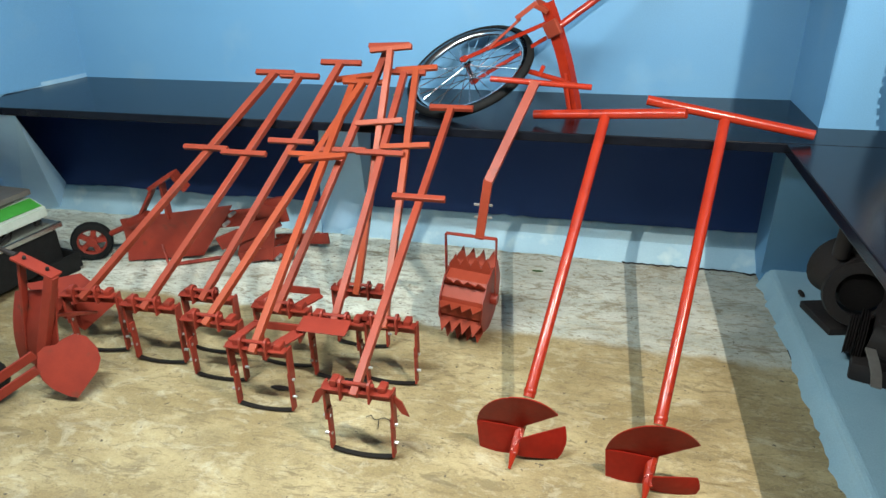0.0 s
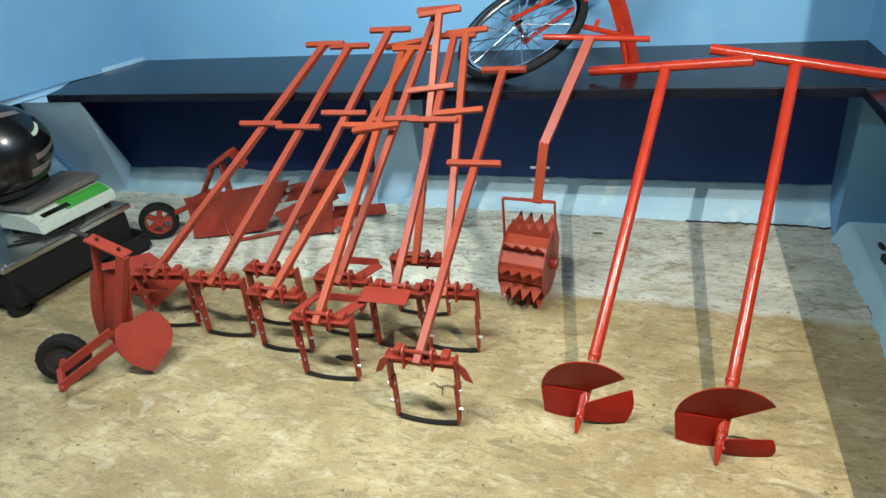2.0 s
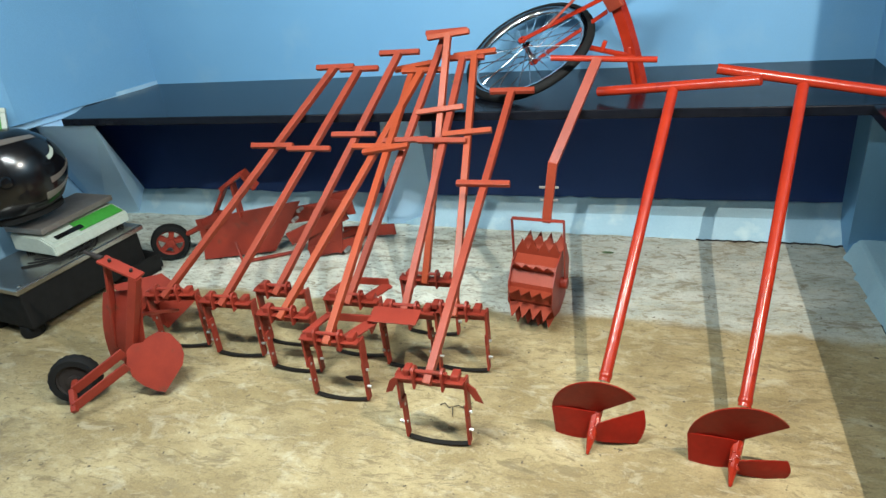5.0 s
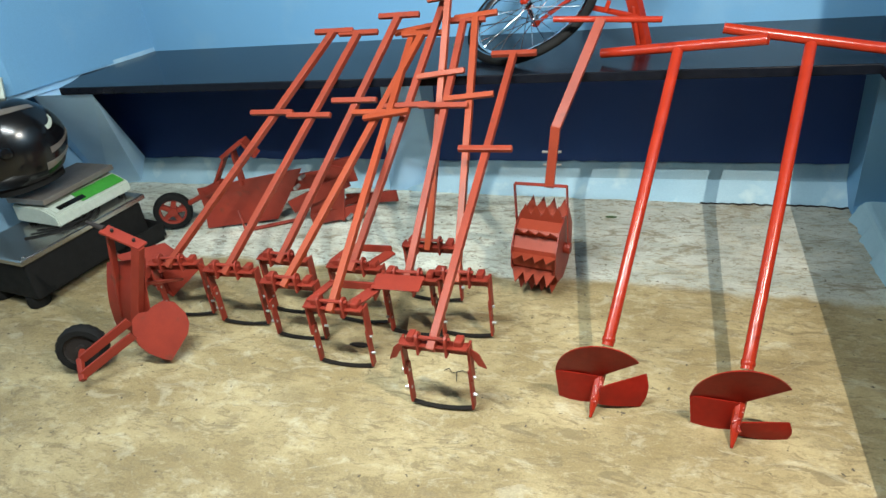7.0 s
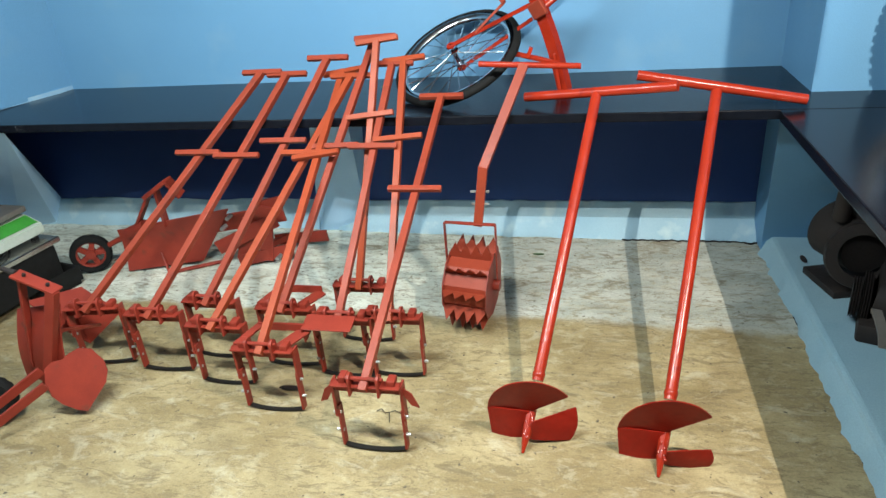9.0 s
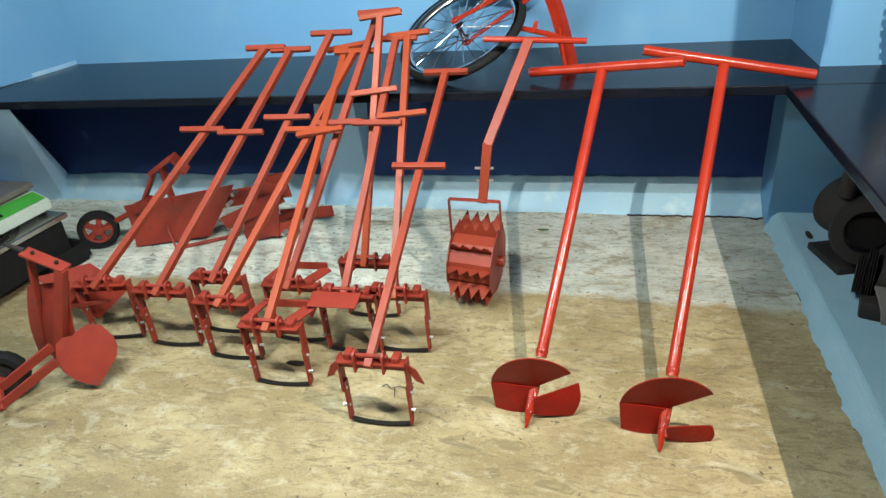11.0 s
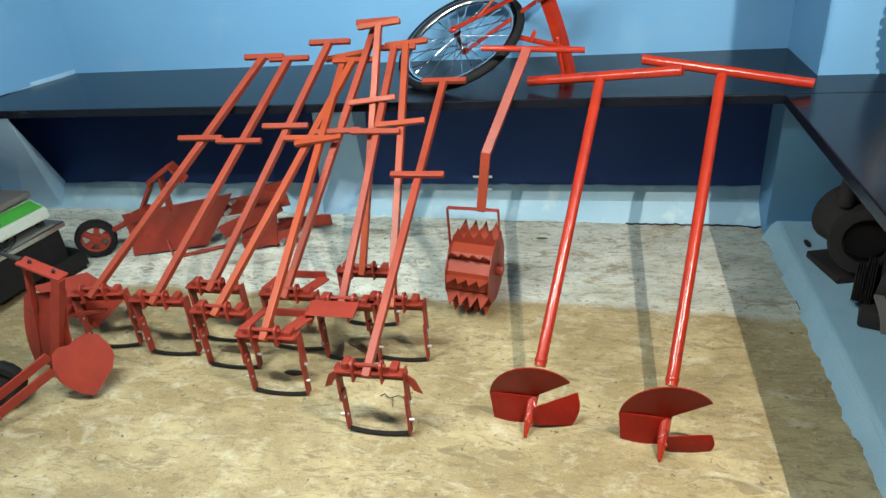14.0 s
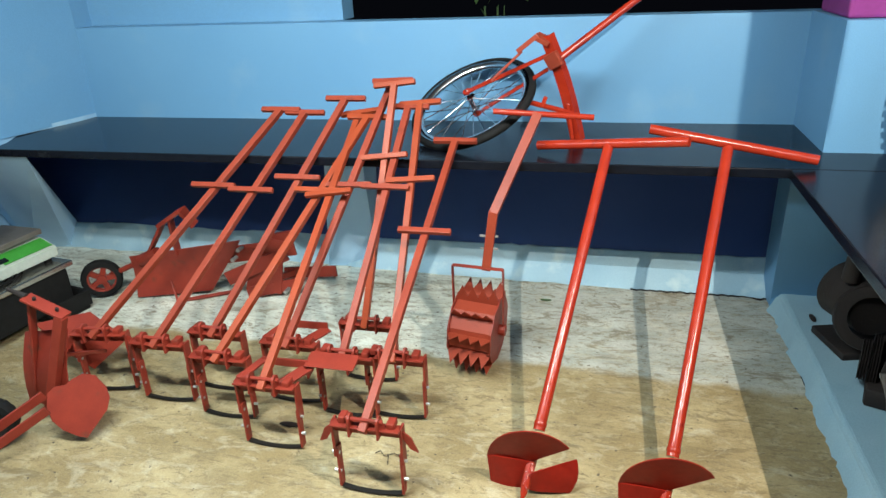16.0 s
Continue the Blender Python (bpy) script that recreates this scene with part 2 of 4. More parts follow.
def skin(bm, thick):
    """Gives the sheet in bm a thickness."""
    bmesh.ops.remove_doubles(bm, verts=bm.verts[:], dist=0.0005)
    bmesh.ops.dissolve_degenerate(bm, edges=bm.edges[:], dist=0.0005)
    bmesh.ops.recalc_face_normals(bm, faces=bm.faces[:])
    bm.normal_update()
    faces, rim = bm.faces[:], [e for e in bm.edges if e.is_boundary]
    twin = {v: bm.verts.new(v.co - v.normal * thick) for v in bm.verts[:]}
    for f in faces:
        bm.faces.new([twin[v] for v in reversed(f.verts[:])])
    for e in rim:
        a, c = e.verts
        bm.faces.new((a, c, twin[c], twin[a]))
    return bm


# ---- the room ----
SHELF_Z, SHELF_Y, WALL_X, RIGHT_X = 0.82, -0.675, -2.1, 1.355


def structure(name, bm, mat, label, category, smooth=False):
    return tagged(part(name, bm, mat, smooth=smooth), label, category, kind="structure")


def ground_sheet():
    bm = bmesh.new()
    nx, ny = 120, 110
    x0, x1, y0, y1 = -5.0, 1.36, -6.0, 0.10
    grid = []
    for j in range(ny + 1):
        row = []
        for i in range(nx + 1):
            x, y = x0 + (x1 - x0) * i / nx, y0 + (y1 - y0) * j / ny
            z = 0.004 * noise.noise((x * 1.3, y * 1.3, 0)) + 0.002 * noise.noise((x * 6, y * 6, 3)) - 0.003
            row.append(bm.verts.new((x, y, z)))
        grid.append(row)
    for j in range(ny):
        for i in range(nx):
            bm.faces.new((grid[j][i], grid[j][i + 1], grid[j + 1][i + 1], grid[j + 1][i]))
    return bm


structure("floor", ground_sheet(), M_FLOOR, "worn tan and grey cement floor", "floor", True)
structure("wall_north", boxes(((-2.6, 0.0, 0.785), (1.6, 0.12, 1.275))), M_WALL, "low blue painted parapet wall", "wall")
# Shelf shade is in this wall's colour, over its own blue.
structure("wall_north_base", boxes(((-3.1, 0.10, -0.05), (1.6, 0.22, 0.785))), M_WALLLOW, "blue painted wall under the black shelf, its shade painted in", "wall")
structure("wall_north_upper", boxes(((-5.0, 0.125, 1.275), (-0.68, 0.27, 2.95))), M_WALL, "blue wall beside the dark opening", "wall")


def prism(outline, z0, z1):
    """An upright block from its outline in plan."""
    bm = bmesh.new()
    lo = [bm.verts.new((x, y, z0)) for x, y in outline]
    hi = [bm.verts.new((x, y, z1)) for x, y in outline]
    bm.faces.new(lo[::-1])
    bm.faces.new(hi)
    for k in range(len(lo)):
        m = (k + 1) % len(lo)
        bm.faces.new((lo[k], lo[m], hi[m], hi[k]))
    return bm


def wedge(bm, x0, x1, profile):
    """A block between x0 and x1 from its side outline in y and z; x may differ from end to end by the shift in each point."""
    a = [bm.verts.new((x0 + s, y, z)) for y, z, s in profile]
    c = [bm.verts.new((x1 + s, y, z)) for y, z, s in profile]
    bm.faces.new(a)
    bm.faces.new(c[::-1])
    for k in range(len(a)):
        m = (k + 1) % len(a)
        bm.faces.new((a[k], c[k], c[m], a[m]))
    return bm


structure("wall_west_upper", prism([(-2.1, 0.0), (-2.26, -0.78), (-3.0, -1.5), (-3.0, -6), (-5, -6), (-5, 0.124), (-2.1, 0.124)], 0.825, 2.95), M_WALL, "blue painted side wall", "wall")
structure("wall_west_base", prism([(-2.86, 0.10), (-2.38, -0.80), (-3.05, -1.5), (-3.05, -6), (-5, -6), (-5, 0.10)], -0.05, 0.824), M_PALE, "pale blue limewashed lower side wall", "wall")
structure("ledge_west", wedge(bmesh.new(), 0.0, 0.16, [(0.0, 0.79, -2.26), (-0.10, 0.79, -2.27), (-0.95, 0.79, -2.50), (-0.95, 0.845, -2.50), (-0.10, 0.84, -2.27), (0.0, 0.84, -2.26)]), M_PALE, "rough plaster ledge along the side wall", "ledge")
bm = bmesh.new()
for v in ((-1.945, -0.668, 0.7845), (-2.30, -0.668, 0.7845), (-2.51, 0.099, 0.16), (-2.60, 0.099, -0.02), (-2.80, 0.03, -0.02), (-3.0, 0.099, 0.7845), (-3.0, 0.099, -0.02)):
    bm.verts.new(v)
bmesh.ops.convex_hull(bm, input=bm.verts[:])
structure("bracket_west", bm, M_BRACKET, "tapered pale blue plaster bracket at the shelf end", "bracket")
bm = bmesh.new()
lo = [bm.verts.new(v) for v in ((-0.86, 0.099, 0.0), (-0.86, 0.03, 0.0), (-0.60, 0.092, 0.0), (-0.60, 0.099, 0.0))]
hi = [bm.verts.new(v) for v in ((-0.80, 0.099, 0.784), (-0.565, -0.54, 0.784), (-0.535, -0.20, 0.784), (-0.55, 0.099, 0.784))]
bm.faces.new(lo)
bm.faces.new(hi[::-1])
for k in range(4):
    bm.faces.new((lo[k], hi[k], hi[(k + 1) % 4], lo[(k + 1) % 4]))
structure("bracket_middle", bm, M_BRACKET, "tapered whitewashed plaster bracket under the shelf", "bracket")
structure("bracket_east", wedge(bmesh.new(), RIGHT_X - 0.003, 1.75, [(-0.108, 0.0, 0.0), (-0.112, 0.05, 0.0), (-0.62, 0.784, -0.13), (-0.108, 0.784, 0.0)]), M_WALL, "tapered blue plaster bracket at the shelf corner", "bracket")
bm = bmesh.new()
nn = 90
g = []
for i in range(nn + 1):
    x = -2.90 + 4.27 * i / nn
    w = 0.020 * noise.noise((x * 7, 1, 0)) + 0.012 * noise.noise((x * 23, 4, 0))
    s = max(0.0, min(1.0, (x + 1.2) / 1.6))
    # Top edge follows the shelf's shadow line, where the lit band ends.
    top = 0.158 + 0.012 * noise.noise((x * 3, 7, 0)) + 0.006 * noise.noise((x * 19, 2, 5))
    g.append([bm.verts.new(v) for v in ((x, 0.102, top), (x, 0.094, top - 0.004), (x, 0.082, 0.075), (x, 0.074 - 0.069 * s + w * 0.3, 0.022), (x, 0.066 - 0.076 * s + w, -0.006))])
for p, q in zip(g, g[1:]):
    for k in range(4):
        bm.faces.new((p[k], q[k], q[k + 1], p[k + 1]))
structure("skirting_north", bm, M_SKIRT, "rough plaster skirting, the wall's lit band painted pale", "skirting", True)
bm = bmesh.new()
g = []
for i in range(161):
    y = -0.105 - 3.9 * i / 160
    w = 0.024 * noise.noise((y * 5, 9, 0)) + 0.022 * noise.noise((y * 17, 2, 0)) + 0.010 * noise.noise((y * 50, 3, 1))
    g.append([bm.verts.new(v) for v in ((1.352 + w, y, -0.006), (1.358 + w * 0.8, y, 0.012), (1.374, y, 0.06), (1.400, y, 0.086), (1.45, y, 0.0865))])
for p, q in zip(g, g[1:]):
    for k in range(4):
        bm.faces.new((p[k], q[k], q[k + 1], p[k + 1]))
structure("skirting_east", bm, M_PLINTH, "ragged plaster edge of the blue plinth", "skirting", True)
bm = bmesh.new()
pts = [Vector((0.74 + 0.62 * k / 40, -0.014 - 0.004 * (k % 3) + 0.012 * noise.noise((k * 0.31, 4, 2)) - 0.08 * max(0, k / 40 - 0.8), 0.0)) for k in range(41)]
for a, c in zip(pts, pts[1:]):
    pipe(bm, a, c, 0.004 + 0.0025 * noise.noise((a.x * 17, 1, 1)), seg=6)
structure("floor_crack", bm, M_DARK, "dark gap between floor and skirting", "crack")
# Unseen blocker near the bulb, added to cast the dark wall strip.
structure("post", boxes(((1.297, -1.92, 1.93), (1.336, -1.88, 2.949))), M_OXIDE, "unseen strip added to shadow the wall beside the pier", "post")
structure("wall_pier", boxes(((RIGHT_X, -0.45, SHELF_Z), (1.75, 0.0, 1.278))), M_WALL, "blue painted pier beside the shelf", "wall")
structure("wall_pier_base", boxes(((RIGHT_X, -0.11, 0.0), (2.6, 0.10, 0.785))), M_WALL, "blue painted pier under the shelf", "wall")
structure("wall_east", boxes(((2.0, -6.0, -0.05), (2.12, 0.3, 2.95))), M_WALL, "blue painted side wall", "wall")
# South wall and ceiling are unseen, added dark to limit bounce.
structure("wall_south", boxes(((-5.0, -6.12, -0.05), (2.1, -6.0, 2.95))), M_CEIL, "unseen closing wall, dark to cut bounced light", "wall")
structure("ceiling", boxes(((-5.0, -6.1, 2.95), (2.12, 0.28, 3.05))), M_CEIL, "unseen ceiling, dark to cut bounced light", "ceiling")
structure("plinth", boxes(((1.38, -6.0, -0.02), (2.0, -0.11, 0.085)), bevel=0.015), M_PLINTH, "blue painted raised plinth under the side shelf", "plinth")

# the black slabs
bm = prism([(WALL_X - 0.02, SHELF_Y), (1.9, SHELF_Y), (1.9, 0.0), (-2.225, 0.0), (-2.205, -0.44), (-2.135, -0.56)], 0.785, SHELF_Z)
bmesh.ops.bevel(bm, geom=bm.edges[:], offset=0.004, segments=2, affect="EDGES", profile=0.5)
structure("shelf_north", bm, M_GRANITE, "polished black granite shelf along the wall", "shelf")
bm = boxes(((1.20, -6.0, 0.785), (2.0, SHELF_Y - 0.001, SHELF_Z)), bevel=0.004)
structure("shelf_east", bm, M_GRANITE, "polished black granite side shelf", "shelf")

# ---- long-handled weeders ----


def weeder(foot, rest, length, cross, twist=0.0, head_turn=0.0, half_top=0.085, half_cross=0.095, mat=None, plate_on=False, wings=False, back_frame=False):
    """A push-pull weeder: a U-shaped head with a curved blade on the floor and a square handle that leans on the shelf's edge."""
    mat = mat or M_ORANGE
    fx, fy = foot
    ob = thing("push_weeder", pose(fx, fy, 0), "long-handled orange-red push weeder leaning on the black shelf", "weeder", "weeders leaning on the shelf")
    turn = pose(0, 0, 0, 0, 0, head_turn)
    h, w = 0.262, 0.108
    b = Vector((0, -0.030, 0.265))
    d = (Vector(rest) - Vector((fx, fy, 0)) - b).normalized()
    t = b + d * length
    fr = frame_along(b, t)
    tilt = Vector((1, 0, math.tan(radians(twist)))).normalized()
    bm = bmesh.new()
    box(bm, (-0.0125, -0.0125, -0.016), (0.0125, 0.0125, length), 0.002, fr)
    part("handle", bm, mat, ob)
    for name, s, half in (("top_grip", length, half_top), ("cross_grip", cross, half_cross)):
        bm = bmesh.new()
        c = b + d * s + (Vector((0, -0.6, 0.8)) * (0.0 if name == "top_grip" else 0.021))
        bar(bm, c - tilt * half, c + tilt * half, 0.020, 0.018, side=d)
        part(name, bm, mat, ob)
    # head
    bm = bmesh.new()
    box(bm, (-w, -0.004, h - 0.042), (w, 0.004, h), 0.001)
    box(bm, (-w, -0.034, h - 0.006), (w, 0.0, h), 0.001)
    part("head_bar", bm, M_OXIDE, ob, "red oxide angle iron", at=turn)
    for s in (-1, 1):
        bm = bmesh.new()
        pipe(bm, (s * 0.045 - 0.004, -0.022, h + 0.022), (s * 0.045 + 0.004, -0.022, h + 0.022), 0.020, seg=14)
        box(bm, (s * 0.045 - 0.0035, -0.042, h - 0.030), (s * 0.045 + 0.0035, -0.002, h + 0.022), 0.001)
        part("hinge_lug", bm, M_OXIDE, ob, at=turn)
        bm = bmesh.new()
        box(bm, (s * w - 0.004, -0.018, 0.13), (s * w + 0.004, 0.018, h), 0.001)
        box(bm, (s * (w - 0.006) - 0.004, -0.014, 0.012), (s * (w - 0.006) + 0.004, 0.014, 0.165), 0.001)
        leg = part("leg", bm, M_OXIDE, ob, at=turn)
        for z in (0.07, 0.14):
            bm = bmesh.new()
            pipe(bm, (s * w - 0.012, -0.006, z), (s * w + 0.012, -0.006, z), 0.0055, seg=6)
            part("bolt", bm, M_STEEL, leg, "bare steel bolt")
    bm = bmesh.new()
    pipe(bm, (-0.058, -0.022, h + 0.024), (0.058, -0.022, h + 0.024), 0.0065, seg=10)
    part("hinge_pin", bm, M_OXIDE, ob, "worn red hinge pin", at=turn)
    # curved blade
    bm = bmesh.new()
    n = 12
    rows = []
    for k in range(n + 1):
        u = -1 + 2 * k / n
        x, z = u * (w - 0.004), 0.003 + 0.006 * u * u
        y = -0.008 * (1 - u * u)
        rows.append([bm.verts.new((x, y + dy, z + dz)) for dy, dz in ((-0.010, 0), (0.006, 0.002), (0.006, 0.005), (-0.010, 0.003))])
    for p, q in zip(rows, rows[1:]):
        for k in range(4):
            bm.faces.new((p[k], p[(k + 1) % 4], q[(k + 1) % 4], q[k]))
    bm.faces.new(rows[0])
    bm.faces.new(rows[-1][::-1])
    part("blade", bm, M_BLADE, ob, "dark curved steel blade", at=turn)
    bm = bmesh.new()
    box(bm, (-0.085, -0.02, h - 0.004), (-0.062, 0.02, h + 0.022), 0.004)
    part("stop_block", bm, M_OXIDE, ob, at=turn)
    bm = bmesh.new()
    box(bm, (0.066, -0.022, h - 0.004), (0.092, 0.018, h + 0.018), 0.004)
    part("stop_block", bm, M_OXIDE, ob, at=turn)
    if wings:
        for s in (-1, 1):
            bm = bmesh.new()
            plate(bm, [(0, 0.01), (s * 0.055, -0.035), (s * 0.075, -0.085), (s * 0.05, -0.075), (s * 0.03, -0.04), (0, -0.03)], 0.005, Matrix.Translation((s * (w - 0.025), -0.005, h)))
            part("wing", bm, M_OXIDE, ob, at=turn)
    if back_frame:
        bm = bmesh.new()
        bar(bm, (-0.10, 0.0, h), (-0.06, 0.11, h + 0.01), 0.03, 0.008)
        bar(bm, (0.02, 0.0, h - 0.03), (0.10, 0.12, h - 0.01), 0.045, 0.008)
        bar(bm, (-0.07, 0.11, h + 0.005), (0.10, 0.12, h), 0.03, 0.008, side=(0, 0, 1))
        part("back_frame", bm, M_OXIDE, ob, at=turn)
    if plate_on:
        bm = bmesh.new()
        box(bm, (-0.105, -0.055, h + 0.02), (0.07, 0.02, h + 0.024), 0.001)
        box(bm, (-0.108, -0.055, h - 0.04), (-0.102, 0.02, h + 0.024), 0.001)
        part("cover_plate", bm, M_OXIDE, ob, at=turn @ pose(0, 0, 0, 12, 0, 0))
    return ob


WEEDERS = (
    ((-1.276, -1.210), (-0.840, -0.690, 0.834), 1.138, 0.720, 0, 8),
    ((-0.997, -1.233), (-0.693, -0.690, 0.833), 1.072, 0.675, 0, 2),
    ((-0.821, -1.127), (-0.539, -0.690, 0.833), 1.054, 0.671, 0, 0),
    ((-0.470, -1.410), (-0.409, -0.690, 0.832), 1.164, 0.753, 8, 0),
    ((-0.713, -1.286), (-0.414, -0.690, 0.833), 1.091, 0.716, 0, 0),
    ((-0.506, -1.152), (-0.335, -0.690, 0.833), 1.112, 0.633, 2, 0),
    ((-0.268, -0.969), (-0.241, -0.690, 0.832), 0.937, 0.637, 6, 0),
    ((-0.271, -1.199), (-0.202, -0.690, 0.832), 1.011, 0.646, 0, 0),
    ((-0.095, -1.178), (-0.126, -0.690, 0.831), 1.008, 0.664, 5, 0),
    ((-0.066, -1.556), (0.013, -0.690, 0.831), 1.156, 0.710, 0, 0),
)
for k, (foot, rest, length, cross, twist, turn) in enumerate(WEEDERS):
    weeder(foot, rest, length, cross, twist, turn, mat=M_ORANGE2 if k in (3, 4, 6, 8) else M_ORANGE, plate_on=k == 7, wings=k in (0, 9), back_frame=k in (3, 5))


# ---- earth augers ----


def auger(tip, rest, length, left, right, lower_blade):
    """A hand earth auger: a T-handled pipe with bent plate blades, standing on its tip."""
    tip, rest = Vector(tip), Vector(rest)
    ob = thing("earth_auger", Matrix.Translation(tip), "glossy red hand earth auger with T handle leaning on the shelf", "auger", "earth augers")
    d = (rest - tip).normalized()
    top = d * length
    fr = frame_along((0, 0, 0), top)
    bm = bmesh.new()
    pipe(bm, d * 0.225, top, 0.0185, seg=20)
    lathe(bm, ((0.0185, 0.236), (0.0205, 0.240), (0.0205, 0.250), (0.0185, 0.254)), 16, fr)
    part("shaft", bm, M_RED, ob, smooth=True)
    bm = bmesh.new()
    pipe(bm, Vector(left) - tip, Vector(right) - tip, 0.0175, seg=20)
    part("handle", bm, M_RED, ob, smooth=True)
    bm = bmesh.new()
    pipe(bm, (0, 0, 0), d * 0.055, 0.004, 0.014, seg=8)
    pipe(bm, d * 0.055, d * 0.14, 0.014, 0.017, seg=8)
    for k in range(14):
        a = 0.05 + 0.0065 * k
        r = 0.004 + 0.003 * random.random()
        c = d * a + fr.to_3x3() @ Vector((random.uniform(-0.011, 0.011), -0.010, 0))
        bmesh.ops.create_icosphere(bm, subdivisions=1, radius=r, matrix=Matrix.Translation(c))
    part("spike", bm, M_RED, ob, "lumpy welded red spike", smooth=True)
    # upper blade: a half disc that faces forward over the shaft's foot
    r = 0.135

    def bent(points, rows, name, label=""):
        bm = bmesh.new()
        front = [[bm.verts.new(points(i / 20, j / rows)) for i in range(21)] for j in range(rows + 1)]
        for p, q in zip(front, front[1:]):
            for i in range(20):
                bm.faces.new((p[i], p[i + 1], q[i + 1], q[i]))
        skin(bm, 0.004)
        bmesh.ops.transform(bm, matrix=fr, verts=bm.verts[:])
        part(name, bm, M_BLADERED, ob, label, smooth=True)

    def upper(u, v):
        a = radians(184 - 146 * u)
        rho = 0.06 + 0.94 * v
        x, s = r * rho * math.cos(a), rho * math.sin(a)
        return x, -0.012 - 0.148 * s, 0.130 + 0.072 * s + 0.14 * x

    bent(upper, 8, "upper_blade", "dark red half-round blade plate")

    def side(u, v):
        x = -r * (1 - u) * (1 - 0.16 * v)
        return x, -0.014 + 0.085 * v - 0.012 * math.sin(math.pi * u), 0.131 - 0.14 * r * (1 - u) - 0.003 * u - v * (0.072 + 0.012 * u)

    bent(side, 4, "side_blade")
    base, rise, near, far = lower_blade

    def lower(u, v):
        x = 0.010 + 0.122 * u + 0.014 * math.sin(math.pi * v) * u
        return x, -0.030 + 0.03 * u * u + 0.055 * v, base + rise * u - v * (near + (far - near) * u ** 0.8)

    bent(lower, 6, "lower_blade", "dark red blade plate")
    return ob


auger((0.393, -1.527, 0), (0.582, -0.700, 0.829), 1.267, (0.332, -0.544, 0.852), (0.858, -0.744, 0.926), (0.092, 0.080, 0.045, 0.098))
auger((0.788, -1.578, 0), (0.985, -0.700, 0.829), 1.313, (0.733, -0.624, 0.940), (1.285, -0.658, 0.848), (0.072, 0.038, 0.032, 0.052))

# ---- spiked roller weeder ----
roller = thing("roller_weeder", pose(0.13, -0.80, 0), "orange-red spiked roller weeder with a bent handle against the shelf", "weeder")
AX = pose(0, 0, 0.184, 0, 3.5, -6)
HALF = 0.083
bm = bmesh.new()
pipe(bm, (-HALF, 0, 0), (HALF, 0, 0), 0.122, seg=10)
part("drum", bm, M_ORANGE, roller, at=AX)
for s in (-1, 1):
    bm = bmesh.new()
    pipe(bm, (s * HALF, 0, 0), (s * (HALF + 0.004), 0, 0), 0.136, seg=10)
    pipe(bm, (s * HALF, 0, 0), (s * (HALF + 0.03), 0, 0), 0.022, seg=12)
    part("end_disc", bm, M_OXIDE, roller, at=AX)
for k in range(10):
    bm = bmesh.new()
    out, n = [], 4
    for i in range(n):
        x0 = -HALF + 2 * HALF * i / n
        x1 = -HALF + 2 * HALF * (i + 1) / n
        out += [(x0, 0.135), (x0 + (x1 - x0) * 0.55, 0.187)]
    out += [(HALF, 0.135), (HALF, 0.100), (-HALF, 0.100)]
    plate(bm, out, 0.004)
    part("toothed_blade", bm, M_ORANGE, roller, at=AX @ pose(0, 0, 0, 36 * k + 10, 0, 0))
bm = bmesh.new()
bar(bm, (-0.098, 0.0, 0.258), (0.104, 0.0, 0.258), 0.02, 0.006, side=(0, 1, 0))
for x in (-0.098, 0.104):
    bar(bm, (x, 0, 0.0), (x, 0, 0.258), 0.005, 0.02)
part("fork", bm, M_OXIDE, roller, "thin dark red steel fork", at=pose(0, 0, 0.180, 0, 0, -6))
bm = bmesh.new()
bar(bm, (0.036, 0, 0.43), (0.067, 0.0, 0.667), 0.034, 0.022)
bar(bm, (0.067, 0.0, 0.660), (0.204, 0.205, 0.985), 0.034, 0.022)
part("handle", bm, M_ORANGE, roller, "bent flat orange handle")
bm = bmesh.new()
pipe(bm, (0.036, 0.21, 0.991), (0.408, 0.21, 0.971), 0.011, seg=12)
part("top_grip", bm, M_RED, roller, smooth=True)
for z, s in ((0.52, 0.028), (0.57, 0.03)):
    bm = bmesh.new()
    pipe(bm, (0.045 - s, -0.002, z), (0.045 + s + 0.01, -0.002, z), 0.005, seg=6)
    part("bolt", bm, M_STEEL, roller, "bare steel bolt")

# ---- wheel hoe with a spoked wheel, lying on the shelf ----
hoe = thing("wheel_hoe", pose(0.033, -0.324, 0.82), "red wheel hoe with a spoked bicycle wheel lying on the shelf", "wheel hoe")
wn = Vector((-0.274, -0.446, 0.853)).normalized()
wx = Vector((0, 0, 1)).cross(wn).normalized()
WF = Matrix.Translation((0, 0, 0.150)) @ Matrix((wx, wn.cross(wx), wn)).transposed().to_4x4()
bm = bmesh.new()
lathe(bm, [(0.262 + 0.017 * math.cos(a), 0.017 * math.sin(a)) for a in [2 * math.pi * k / 12 for k in range(13)]], 56)
bmesh.ops.remove_doubles(bm, verts=bm.verts[:], dist=1e-5)
wheel = part("wheel", bm, M_RUBBER, hoe, "bicycle wheel with a black tyre", smooth=True, at=WF)
bm = bmesh.new()
lathe(bm, ((0.254, -0.016), (0.238, -0.015), (0.226, -0.006), (0.224, 0), (0.226, 0.006), (0.238, 0.015), (0.254, 0.016), (0.254, -0.016)), 56)
part("rim", bm, M_CHROME, wheel, "bright steel rim", smooth=True)
bm = bmesh.new()
lathe(bm, ((0.012, -0.035), (0.022, -0.033), (0.022, -0.029), (0.011, -0.026), (0.011, 0.026), (0.022, 0.029), (0.022, 0.033), (0.012, 0.035)), 16)
pipe(bm, (0, 0, -0.065), (0, 0, 0.065), 0.005, seg=8)
